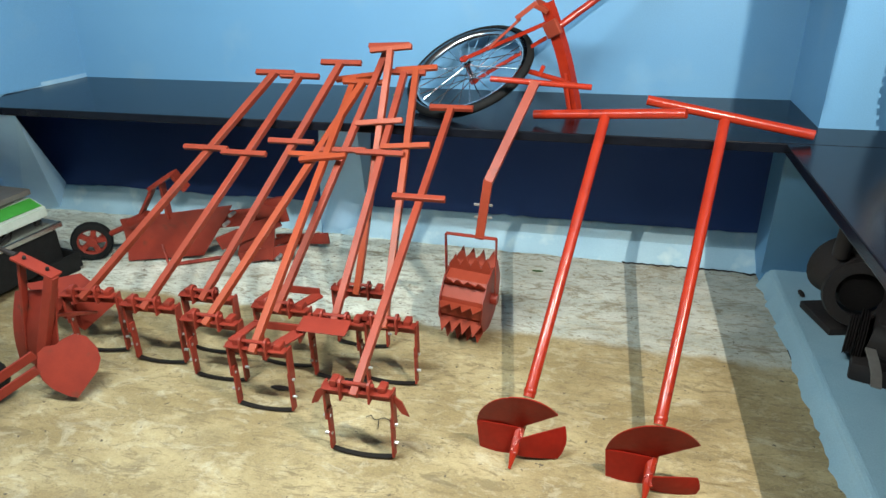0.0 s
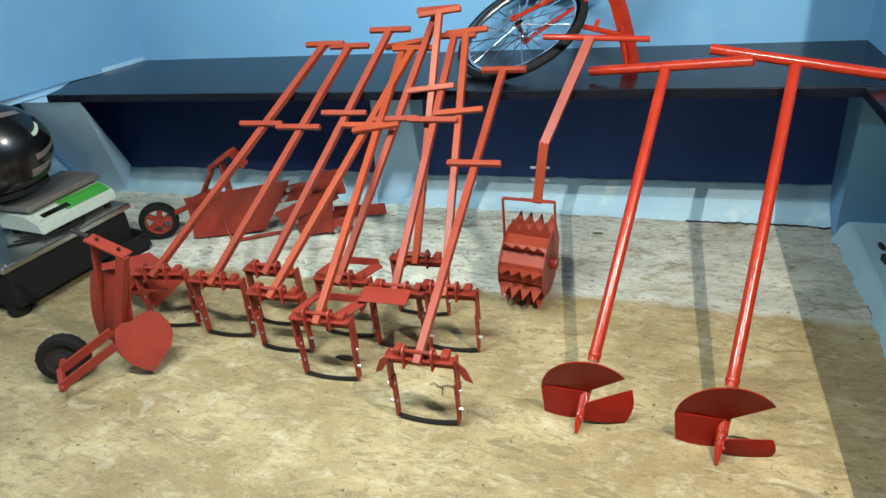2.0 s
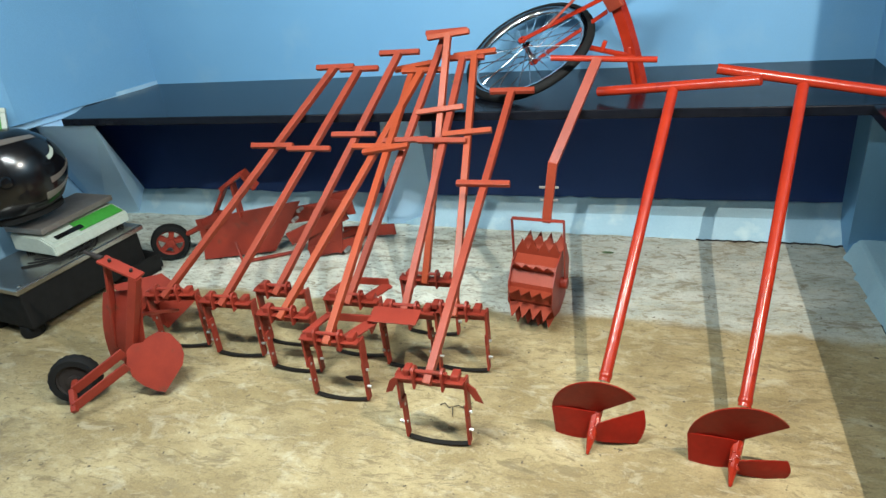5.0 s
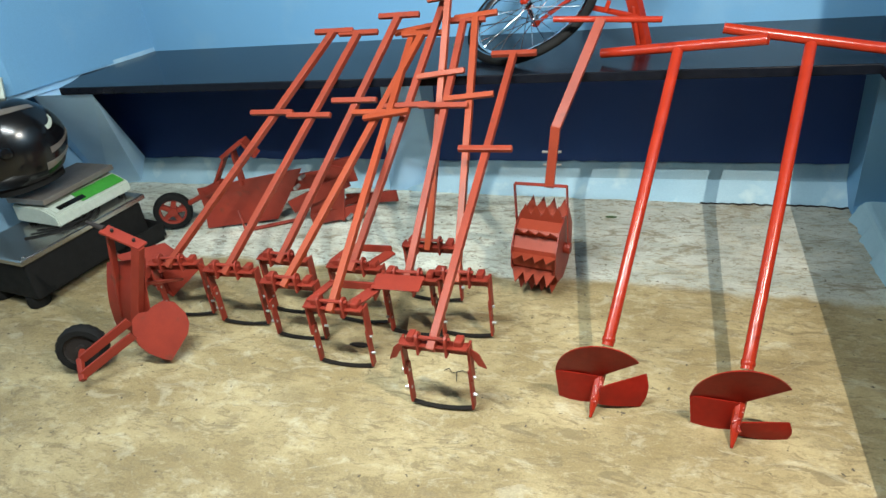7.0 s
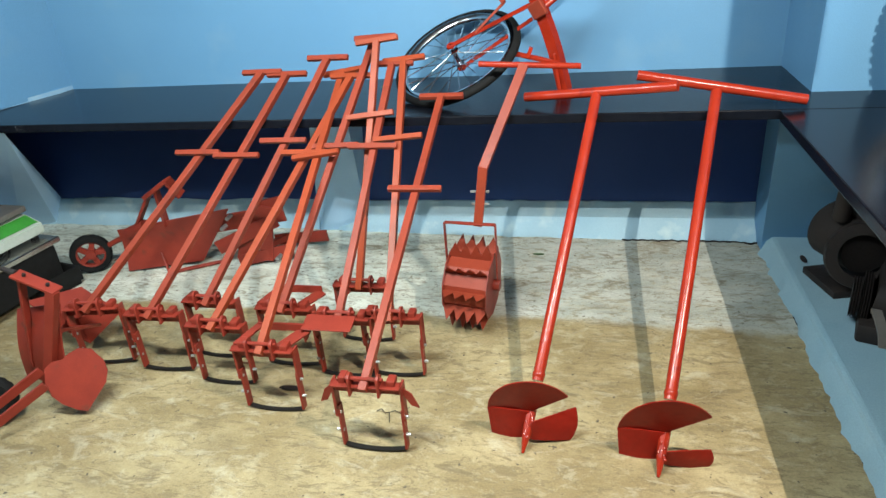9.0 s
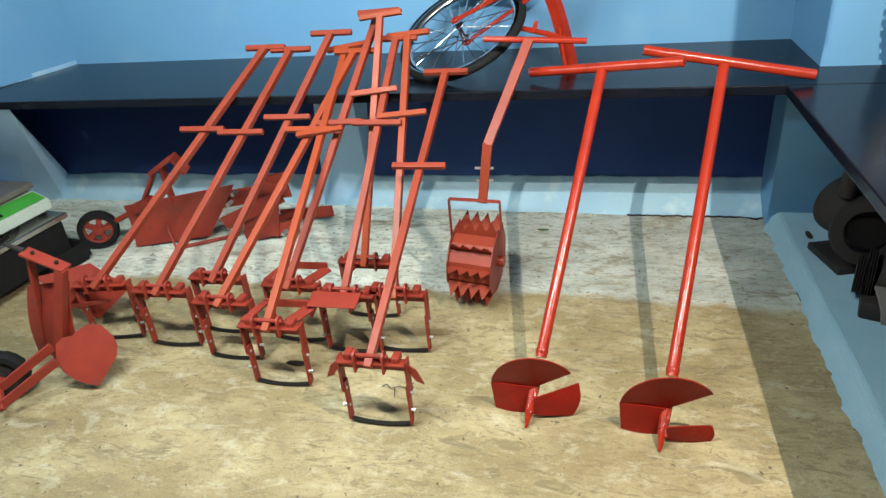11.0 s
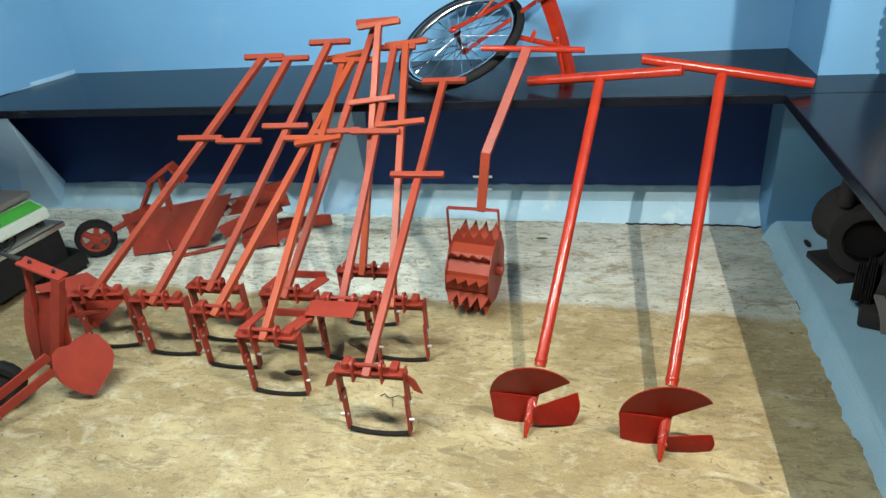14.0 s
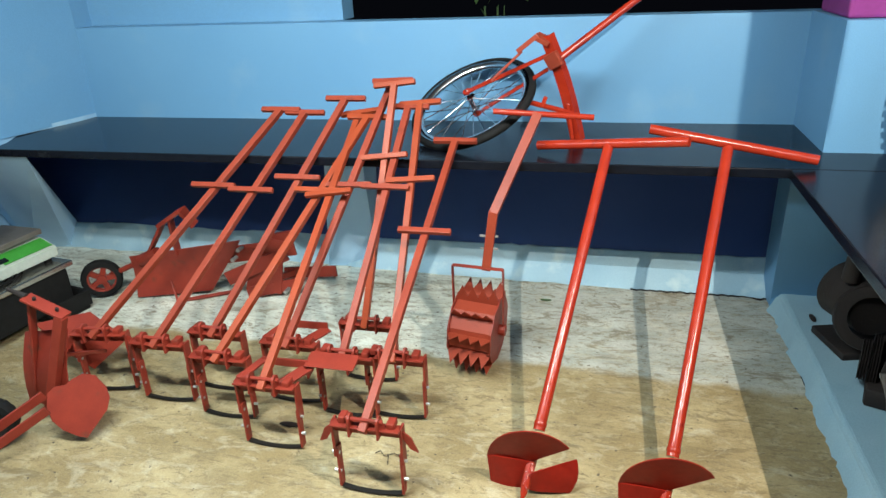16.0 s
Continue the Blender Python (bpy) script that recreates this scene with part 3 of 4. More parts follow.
part("hub", bm, M_CHROME, wheel, "steel hub and axle", smooth=True)
for k in range(28):
    a = 2 * math.pi * k / 28
    s = 1 if k % 2 else -1
    b = a + (0.5 if (k // 2) % 2 else -0.5)
    bm = bmesh.new()
    pipe(bm, (0.020 * math.cos(b), 0.020 * math.sin(b), s * 0.030), (0.228 * math.cos(a), 0.228 * math.sin(a), 0), 0.0021, seg=5, cap=False)
    part("spoke", bm, M_CHROME, wheel)
inv = Matrix.Translation((0.033, -0.324, 0.82)).inverted()


def hp(*v):
    return inv @ Vector(v)


hubn, hubf = Vector(wn) * 0.058 + Vector((0, 0, 0.150)), Vector(wn) * -0.058 + Vector((0, 0, 0.150))
for s, h0 in ((0, hubn), (1, hubf)):
    bm = bmesh.new()
    e = hp(0.345, -0.375 + 0.05 * s, 1.165 - 0.06 * s)
    bar(bm, h0, e, 0.006, 0.024, side=wn)
    pipe(bm, h0 - wn * 0.004, h0 + wn * 0.004, 0.018, seg=14)
    part("fork_arm", bm, M_RED, hoe)
bm = bmesh.new()
bar(bm, hp(0.233, -0.400, 1.185), hp(0.312, -0.400, 1.245), 0.05, 0.018, side=(0.3, 1, 0.2))
bar(bm, hp(0.306, -0.400, 1.240), hp(0.352, -0.395, 1.215), 0.05, 0.018, side=(0.3, 1, 0.2))
bar(bm, hp(0.250, -0.405, 1.185), hp(0.130, -0.420, 1.075), 0.010, 0.010)
part("fork_crown", bm, M_ORANGE, hoe)
# channel beam: one lofted U section, bent slightly
bt, bb = hp(0.335, -0.400, 1.240), hp(0.466, -0.365, 0.824)
bm = bmesh.new()
sect = ((-0.024, 0.030), (-0.024, -0.003), (0.024, -0.003), (0.024, 0.030), (0.019, 0.030), (0.019, 0.003), (-0.019, 0.003), (-0.019, 0.030))
rings = []
bf = frame_along(bt, bb, (1, -0.6, 0)).to_3x3()
for k in range(9):
    u = k / 8
    c = bt.lerp(bb, u) + Vector((0.012, 0, 0.004)) * math.sin(math.pi * u)
    rings.append([bm.verts.new(c + bf @ Vector((x, -y, 0))) for x, y in sect])
for p, r in zip(rings, rings[1:]):
    for k in range(8):
        bm.faces.new((p[k], p[(k + 1) % 8], r[(k + 1) % 8], r[k]))
bm.faces.new(rings[0])
bm.faces.new(rings[-1][::-1])
part("beam", bm, M_RED, hoe, "red steel channel beam")
bm = bmesh.new()
box(bm, (-0.035, -0.008, -0.03), (0.035, 0.010, 0.03), 0.004, frame_along(hp(0.372, -0.41, 1.15), hp(0.40, -0.41, 1.10), (1, -0.6, 0)))
part("clamp", bm, M_ORANGE, hoe)
bm = bmesh.new()
pipe(bm, hp(0.388, -0.385, 1.150), hp(0.860, -0.170, 1.490), 0.014, seg=14)
part("handle", bm, M_RED, hoe, smooth=True)
bm = bmesh.new()
bar(bm, hp(0.252, -0.40, 0.995), hp(0.470, -0.38, 0.935), 0.014, 0.02)
bar(bm, hp(0.330, -0.40, 0.97), hp(0.345, -0.40, 1.01), 0.016, 0.02)
bar(bm, hp(0.430, -0.375, 0.98), hp(0.455, -0.372, 0.83), 0.012, 0.03)
part("tool_bracket", bm, M_RED, hoe)

# ---- ploughs ----


def small_wheel(parent, at, r, width, red=True):
    bm = bmesh.new()
    w = width / 2
    lathe(bm, ((r * 0.70, -w), (r * 0.93, -w), (r, -w * 0.6), (r, w * 0.6), (r * 0.93, w), (r * 0.70, w), (r * 0.70, -w)), 40)
    if not red:
        for v in bm.verts:
            if v.co.xy.length > r * 0.99 and int(round(math.atan2(v.co.y, v.co.x) * 20 / math.pi)) % 2:
                v.co.xy *= 1.035
    wh = part("wheel", bm, M_RUBBER, parent, "black rubber wheel", smooth=True, at=at)
    bm = bmesh.new()
    lathe(bm, ((r * 0.70, -w * 0.7), (r * 0.62, -w * 0.6), (r * 0.62, w * 0.6), (r * 0.70, w * 0.7)), 32)
    for k in range(5):
        bar(bm, (0, 0, 0), (r * 0.66 * math.cos(1.2566 * k), r * 0.66 * math.sin(1.2566 * k), 0), r * 0.26, w * 0.9, side=(math.sin(1.2566 * k), -math.cos(1.2566 * k), 0))
    pipe(bm, (0, 0, -w * 1.1), (0, 0, w * 1.1), r * 0.24, seg=16)
    if not red:
        pipe(bm, (0, 0, -w * 0.5), (0, 0, w * 0.5), r * 0.69, seg=28)
    part("rim", bm, M_OXIDE if red else M_DARK, wh, "dark red spoked rim" if red else "dark rim")
    return wh


def sheet(parent, name, corners, bulge, mat, label="", n=10, thick=0.005):
    """A bowed steel sheet between four corners: lower left, lower right, upper right, upper left."""
    a, b, c, d = (Vector(v) for v in corners)
    nrm = (b - a).cross(d - a).normalized()
    bm = bmesh.new()
    g = []
    for j in range(n + 1):
        v = j / n
        g.append([bm.verts.new((a.lerp(b, i / n)).lerp(d.lerp(c, i / n), v) + nrm * bulge * math.sin(math.pi * v) * (0.6 + 0.4 * i / n)) for i in range(n + 1)])
    for p, q in zip(g, g[1:]):
        for i in range(n):
            bm.faces.new((p[i], p[i + 1], q[i + 1], q[i]))
    skin(bm, thick)
    return part(name, bm, mat, parent, label, smooth=True)


pl = thing("walking_plough", pose(-1.45, -0.45, 0), "dull red mouldboard plough with a small front wheel on the floor", "plough", "ploughs")


def q(x, y, z):
    return (x + 1.45, y + 0.45, z)


small_wheel(pl, Matrix.Translation(q(-1.88, -0.49, 0.1)) @ pose(0, 0, 0, 0, 0, 34) @ pose(0, 0, 0, 90, 0, 0), 0.098, 0.05)
sheet(pl, "mouldboard", (q(-1.69, -0.49, 0.005), q(-1.33, -0.38, 0.02), q(-1.10, -0.42, 0.325), q(-1.70, -0.47, 0.225)), -0.035, M_OXIDE)
bm = bmesh.new()
pipe(bm, q(-1.86, -0.45, 0.1), q(-1.66, -0.44, 0.19), 0.014, seg=10)
pipe(bm, q(-1.65, -0.46, 0.2), q(-1.54, -0.46, 0.25), 0.03, seg=14)
part("axle_arm", bm, M_OXIDE, pl)
bm = bmesh.new()
bar(bm, q(-1.585, -0.46, 0.25), q(-1.475, -0.46, 0.41), 0.04, 0.014, side=(0, 1, 0))
bar(bm, q(-1.49, -0.46, 0.400), q(-1.355, -0.46, 0.485), 0.07, 0.02, side=(0, 1, 0))
bar(bm, q(-1.36, -0.46, 0.485), q(-1.315, -0.44, 0.40), 0.06, 0.016, side=(0, 1, 0))
bar(bm, q(-1.43, -0.46, 0.43), q(-1.44, -0.44, 0.24), 0.04, 0.014, side=(0, 1, 0))
part("hitch_loop", bm, M_OXIDE, pl)
bm = bmesh.new()
bar(bm, q(-1.30, -0.36, 0.20), q(-0.86, -0.34, 0.27), 0.012, 0.085, side=(0, 1, 0))
bar(bm, q(-1.22, -0.40, 0.10), q(-0.90, -0.36, 0.24), 0.012, 0.07, side=(0, 1, 0))
bar(bm, q(-1.10, -0.37, 0.02), q(-1.04, -0.36, 0.24), 0.09, 0.012)
bar(bm, q(-0.99, -0.36, 0.02), q(-0.94, -0.36, 0.31), 0.07, 0.012)
bar(bm, q(-1.00, -0.34, 0.30), q(-0.86, -0.34, 0.33), 0.05, 0.03)
bar(bm, q(-1.12, -0.40, 0.03), q(-0.86, -0.33, 0.07), 0.010, 0.06, side=(0, 1, 0))
part("frame", bm, M_OXIDE, pl)
bm = bmesh.new()
bar(bm, q(-1.03, -0.16, 0.035), q(-0.74, -0.15, 0.060), 0.012, 0.06, side=(0, 1, 0))
bar(bm, q(-1.03, -0.30, 0.06), q(-0.97, -0.15, 0.045), 0.03, 0.03)
part("rear_bar", bm, M_OXIDE, pl)
for x, z in ((-1.25, 0.27), (-1.16, 0.215), (-1.12, 0.27), (-0.9, 0.06)):
    bm = bmesh.new()
    pipe(bm, q(x, -0.425, z), q(x, -0.38, z), 0.010, seg=8)
    part("bolt", bm, M_STEEL, pl, "bare steel bolt")
bm = bmesh.new()
pipe(bm, q(-1.455, -0.50, 0.008), q(-1.21, -0.36, 0.012), 0.010, seg=8)
pipe(bm, q(-1.50, -0.46, 0.10), q(-1.455, -0.50, 0.004), 0.006, seg=8)
part("drag_rod", bm, M_OXIDE, pl)

p2 = thing("hand_plough", pose(-1.25, -1.47, 0), "dull red hand plough with a black wheel and heart-shaped share", "plough", "ploughs")


def q(x, y, z):
    return (x + 1.25, y + 1.47, z)


small_wheel(p2, Matrix.Translation(q(-1.470, -1.590, 0.092)) @ pose(0, 0, 0, 0, 0, 28) @ pose(0, 0, 0, 82, 0, 0), 0.090, 0.055, False)
bm = bmesh.new()
hub2 = Vector(q(-1.412, -1.655, 0.098))
bar(bm, hub2, q(-1.275, -1.52, 0.185), 0.010, 0.035, side=(0, 1, 0.4))
bar(bm, hub2 + Vector((0.03, -0.045, -0.035)), q(-1.235, -1.56, 0.155), 0.010, 0.035, side=(0, 1, 0.4))
bar(bm, hub2 + Vector((-0.01, 0.0, 0.0)), hub2 + Vector((0.04, -0.06, -0.045)), 0.02, 0.02)
pipe(bm, q(-1.470, -1.590, 0.092), hub2, 0.014, seg=10)
part("wheel_fork", bm, M_OXIDE, p2)
bm = bmesh.new()
heart = [(-0.104, 0.030), (-0.085, 0.084), (-0.055, 0.100), (-0.020, 0.092), (0.006, 0.104), (0.048, 0.110), (0.086, 0.088), (0.108, 0.030), (0.106, -0.012), (0.084, -0.052), (-0.014, -0.128), (-0.042, -0.108), (-0.080, -0.066), (-0.102, -0.020)]
plate(bm, [(x * 0.93, z * 0.93) for x, z in heart], 0.006)
part("share", bm, M_OXIDE, p2, "heart-shaped dull red share plate", at=Matrix.Translation(q(-1.176, -1.485, 0.128)) @ pose(0, 0, 0, 0, 0, 36) @ pose(0, 0, 0, -22, 0, 0) @ pose(0, 0, 0, 0, -8, 0))
bm = bmesh.new()
bar(bm, q(-1.30, -1.49, 0.10), q(-1.157, -1.47, 0.478), 0.034, 0.030)
bar(bm, q(-1.290, -1.46, 0.537), q(-1.145, -1.46, 0.475), 0.05, 0.010, side=(0, 1, 0))
bar(bm, q(-1.280, -1.45, 0.530), q(-1.375, -1.45, 0.150), 0.028, 0.012, side=(0, 1, 0))
part("standard", bm, M_OXIDE, p2)
bm = bmesh.new()
pipe(bm, q(-1.285, -1.46, 0.538), q(-1.355, -1.46, 0.562), 0.011, 0.006, seg=8)
part("black_tip", bm, M_DARK, p2, "black bare rod end")
sheet(p2, "mouldboard", (q(-1.43, -1.45, 0.10), q(-1.22, -1.46, 0.04), q(-1.20, -1.42, 0.40), q(-1.385, -1.42, 0.37)), 0.03, M_OXIDE)
bm = bmesh.new()
flat = [Vector(q(*v)) for v in ((-1.69, -1.11, 0.20), (-1.48, -1.18, 0.115), (-1.445, -1.12, 0.012), (-1.315, -1.045, 0.125), (-1.52, -0.99, 0.205))]
up = (flat[2] - flat[1]).cross(flat[4] - flat[1]).normalized() * 0.006
lo, hi = [bm.verts.new(v) for v in flat], [bm.verts.new(v + up) for v in flat]
mid_lo, mid_hi = bm.verts.new(flat[1].lerp(flat[4], 0.45)), bm.verts.new(flat[1].lerp(flat[4], 0.45) + up)
for k in range(5):
    m = (k + 1) % 5
    bm.faces.new((lo[k], lo[m], mid_lo))
    bm.faces.new((hi[m], hi[k], mid_hi))
    bm.faces.new((lo[k], hi[k], hi[m], lo[m]))
wing = part("wing", bm, M_OXIDE, p2, "bent dull red wing plate")
bm = bmesh.new()
bar(bm, q(-1.505, -1.17, 0.155), q(-1.405, -1.13, 0.185), 0.045, 0.010, side=(0, 0.5, 1))
part("lug", bm, M_OXIDE, wing)
bm = bmesh.new()
bar(bm, q(-1.33, -1.44, 0.20), q(-1.50, -1.12, 0.145), 0.03, 0.03)
bar(bm, q(-1.26, -1.45, 0.30), q(-1.34, -1.15, 0.13), 0.026, 0.012)
part("brace", bm, M_OXIDE, p2)
for x, z in ((-1.255, 0.528), (-1.175, 0.494)):
    bm = bmesh.new()
    pipe(bm, q(x, -1.462, z + 0.002), q(x + 0.004, -1.462, z + 0.011), 0.006, seg=8)
    part("bolt", bm, M_DARK, p2, "dark bolt head")

# ---- weighing scales and the helmet on them ----
ps = thing("platform_scale", pose(-2.0, -1.30, 0, 0, 0, -8), "low platform scale with a steel top on a black base", "scale")
bm = boxes(((-0.40, 0.0, 0.232), (0.0, 0.69, 0.26)), bevel=0.006)
part("platform", bm, M_PLATE, ps, "scuffed stainless steel platform")
bm = boxes(((-0.388, 0.012, 0.05), (-0.012, 0.66, 0.231)), bevel=0.012)
part("base", bm, M_RUBBER, ps, "dusty black base")
bm = bmesh.new()
lathe(bm, ((0.0005, 0.0), (0.008, 0.0), (0.008, 0.003), (0.0005, 0.004)), 12, Matrix.Translation((-0.03, 0.035, 0.2605)))
part("screw", bm, M_CHROME, ps, "bright screw head")
for x, y in ((-0.09, 0.05), (-0.09, 0.55), (-0.34, 0.05), (-0.34, 0.55)):
    bm = bmesh.new()
    lathe(bm, ((0.0005, 0.0), (0.045, 0.0), (0.05, 0.02), (0.045, 0.055), (0.0005, 0.055)), 20, Matrix.Translation((x, y, 0)))
    part("foot", bm, M_RUBBER, ps, smooth=True)
bm = bmesh.new()
for k in range(3):
    pts = [Vector((-0.30 + 0.26 * math.sin(0.5 + 2.2 * u / 20) * (0.9 + 0.05 * k), 0.16 + 0.03 * k + 0.34 * u / 20, 0.264 + 0.005 * k)) for u in range(21)]
    for a, b in zip(pts, pts[1:]):
        pipe(bm, a, b, 0.0045, seg=6)
tagged(part("power_cable", bm, M_RUBBER, smooth=True, at=pose(-2.0, -1.30, 0, 0, 0, -8)), "coiled black power cable on the steel platform", "cable")

cs = thing("counter_scale", pose(-2.03, -1.03, 0.28, 0, 0, -8), "cream plastic counter scale with a green display label", "scale", "counter scales")
bm = bmesh.new()
prof = [(-0.30, 0.0), (-0.30, 0.085), (-0.09, 0.085), (-0.005, 0.05), (0.0, 0.0)]
plate(bm, prof, 0.42, Matrix.Translation((0, 0.21, 0.0)))
bmesh.ops.bevel(bm, geom=bm.edges[:], offset=0.006, segments=2, affect="EDGES")
part("body", bm, M_PLASTIC, cs)
FACE = Matrix.Translation((-0.048, 0.21, 0.0695)) @ pose(0, 0, 0, 0, math.degrees(math.atan2(0.035, 0.085)), 0)
bm = boxes(((-0.038, -0.05, 0), (0.036, 0.195, 0.003)))
part("label_panel", bm, M_GREEN, cs, "green printed panel", at=FACE)
bm = boxes(((-0.030, -0.19, 0), (0.030, -0.055, 0.003)))
part("key_panel", bm, M_PLASTIC, cs, "pale key panel", at=FACE)
bm = boxes(((-0.004, -0.165, 0.003), (0.024, -0.02, 0.006)))
part("display", bm, M_BLACKGLOSS, cs, "dark display window", at=FACE)
bm = boxes(((-0.30, 0.01, 0.10), (-0.055, 0.43, 0.128)), bevel=0.004)
part("pan", bm, M_GREY, cs, "brownish steel weighing pan", at=pose(0, 0, 0.0, 0, 0, 4))
bm = boxes(((-0.26, 0.08, 0.080), (-0.12, 0.34, 0.102)))
part("pan_support", bm, M_RUBBER, cs)
for x, y in ((-0.26, 0.04), (-0.26, 0.38), (-0.04, 0.04), (-0.04, 0.38)):
    bm = bmesh.new()
    pipe(bm, (x, y, -0.02), (x, y, 0.004), 0.018, seg=12)
    part("foot", bm, M_RUBBER, cs)

hm = thing("helmet", pose(-2.19, -0.925, 0.414, 0, 0, 55), "glossy black full-face motorcycle helmet on the scale", "helmet")
HELM = pose(0, 0, 0.0, 0, -5, 0) @ Matrix.Diagonal((1.40, 1.32, 1.46, 1))


def helmet_point(az, el, out=0.0):
    """A point of the shell at an azimuth from the brow and an elevation, both in degrees."""
    a, e = radians(az), radians(el)
    x, y, z = -math.cos(a) * math.cos(e), math.sin(a) * math.cos(e), math.sin(e)
    front, low = max(0.0, -x), max(0.0, min(1.0, -z * 2.2))
    reach = 0.158 + 0.012 * front + 0.034 * front * low - 0.012 * max(0.0, x) * low
    return Vector((x * (reach + out), y * (0.128 + 0.006 * low + out), 0.150 + z * ((0.150 if z > 0 else 0.128) + out)))


def helmet_patch(name, az, el, out, mat, label="", slant=0.0, taper=0.0, thick=0.003, n=16):
    bm = bmesh.new()
    g = []
    for j in range(9):
        v = j / 8
        row = []
        for i in range(n + 1):
            u = i / n
            w = 1 - taper * u
            mid = (el[0] + el[1]) / 2
            row.append(bm.verts.new(helmet_point(az[0] + (az[1] - az[0]) * u, mid + (el[0] + (el[1] - el[0]) * v - mid) * w + slant * u * u, out)))
        g.append(row)
    for p, r in zip(g, g[1:]):
        for i in range(n):
            bm.faces.new((p[i], p[i + 1], r[i + 1], r[i]))
    skin(bm, thick)
    return part(name, bm, mat, hm, label, smooth=True, at=HELM)


bm = bmesh.new()
g = [[bm.verts.new(helmet_point(7.5 * i, -68 + 158 * j / 24 if j < 24 else 89.5)) for i in range(48)] for j in range(25)]
for j in range(24):
    for i in range(48):
        if abs((7.5 * i + 183.75) % 360 - 180) < 68 and -16 < -68 + 158 * (j + 0.5) / 24 < 30:
            continue
        bm.faces.new((g[j][i], g[j][(i + 1) % 48], g[j + 1][(i + 1) % 48], g[j + 1][i]))
bm.faces.new(g[24])
bmesh.ops.delete(bm, geom=[v for v in bm.verts if not v.link_faces], context="VERTS")
skin(bm, 0.012)
part("shell", bm, M_BLACKGLOSS, hm, smooth=True, at=HELM)
visor = helmet_patch("visor", (-84, 84), (-20, 33), 0.005, M_BLACKGLOSS, "dark glossy visor", n=32)
helmet_patch("brow_band", (-74, 74), (34, 38), 0.004, M_RUBBER, "matt black brow seal", n=32)
helmet_patch("chin_vent", (-22, 22), (-42, -32), 0.005, M_RUBBER, "matt black chin vent")
helmet_patch("stripe", (-112, -160), (-34, -22), 0.002, M_GREY, "curved silver grey stripe", slant=10, taper=0.7, thick=0.002)
helmet_patch("stripe", (-122, -168), (-12, -4), 0.002, M_GREY, "curved silver grey stripe", slant=12, taper=0.6, thick=0.002)
helmet_patch("stripe", (-60, -150), (52, 62), 0.002, M_GREY, "broad dull grey swoosh", slant=-10, taper=0.4, thick=0.002)
helmet_patch("maker_mark", (-132, -152), (15, 20), 0.002, M_PLASTIC, "small pale mark", slant=9, thick=0.002)
helmet_patch("sticker", (-62, -75), (19, 24.5), 0.010, M_PLASTIC, "small white sticker", thick=0.002)
bm = bmesh.new()
pc = helmet_point(-78, 8, 0.006)
lathe(bm, ((0.0005, 0.012), (0.014, 0.011), (0.019, 0.006), (0.020, -0.004)), 20, frame_along(pc, pc + Vector((-0.2, -1, 0.1))))
part("pivot", bm, M_BLACKGLOSS, hm, "round visor pivot", smooth=True, at=HELM)
bm = bmesh.new()
lathe(bm, ((0.090, 0.0), (0.104, 0.004), (0.106, 0.020), (0.088, 0.024), (0.088, 0.0), (0.090, 0.0)), 36, Matrix.Translation((-0.010, 0, 0.024)) @ Matrix.Diagonal((1.02, 0.70, 1, 1)))
part("neck_trim", bm, M_RUBBER, hm, smooth=True, at=HELM)

di = thing("scale_display", pose(-2.23, -0.87, -0.015, 0, 0, 42), "pale green scale display head on a dark pole", "scale")
DH = Matrix.Translation((-0.10, 0, 0.885)) @ pose(0, 0, 0, -14, 10, 0)
bm = boxes(((-0.11, -0.02, 0.052), (0.11, 0.02, 0.075)), ((-0.11, -0.02, -0.075), (0.11, 0.02, -0.052)), ((-0.11, -0.02, -0.0519), (-0.088, 0.02, 0.0519)), ((0.088, -0.02, -0.0519), (0.11, 0.02, 0.0519)), bevel=0.004)
bezel = part("bezel", bm, M_PLASTIC, di, "pale plastic bezel", at=DH)
bm = boxes(((-0.0875, 0.0, -0.0515), (0.0875, 0.03, 0.0515)))
part("panel", bm, M_GREEN, di, "green printed panel", at=DH)
bm = boxes(((-0.07, -0.006, 0.008), (0.05, -0.0005, 0.040)))
part("display", bm, M_BLACKGLOSS, di, "dark display window", at=DH)
bm = boxes(((-0.05, -0.005, -0.045), (0.065, -0.0005, -0.008)))
part("key_panel", bm, M_PLASTIC, di, "pale key panel", at=DH)
bm = bmesh.new()
pipe(bm, (-0.33, 0.0, 0.0), (-0.33, 0.0, 0.98), 0.016, seg=12)
arc = [Vector((-0.33 + 0.20 * u / 12, 0.02 * math.sin(math.pi * u / 12), 0.98 + 0.07 * math.sin(math.pi * u / 12) - 0.045 * u / 12)) for u in range(13)]
for a, b in zip(arc, arc[1:]):
    pipe(bm, a, b, 0.013, seg=10)
part("pole", bm, M_DARK, di, "dark pole with a bent arm", smooth=True)

tray = thing("black_tray", pose(-2.0, -0.68, 0, 0, 0, -12), "small black plastic tray on the floor beside the scale", "tray")
bm = boxes(((-0.11, -0.10, 0.02), (0.12, 0.10, 0.035)), ((-0.11, -0.10, 0.035), (-0.095, 0.10, 0.095)), ((0.105, -0.10, 0.035), (0.12, 0.10, 0.095)), ((-0.095, 0.085, 0.035), (0.105, 0.10, 0.095)), ((-0.10, -0.09, 0.0), (0.11, 0.09, 0.02)))
part("shell", bm, M_RUBBER, tray)

# ---- machines under and on the side shelf ----
pump = thing("old_pump", pose(1.575, -0.55, 0.085, 0, 0, 15), "dark dusty cast-iron pump under the side shelf", "machine", "old machines")
bm = bmesh.new()
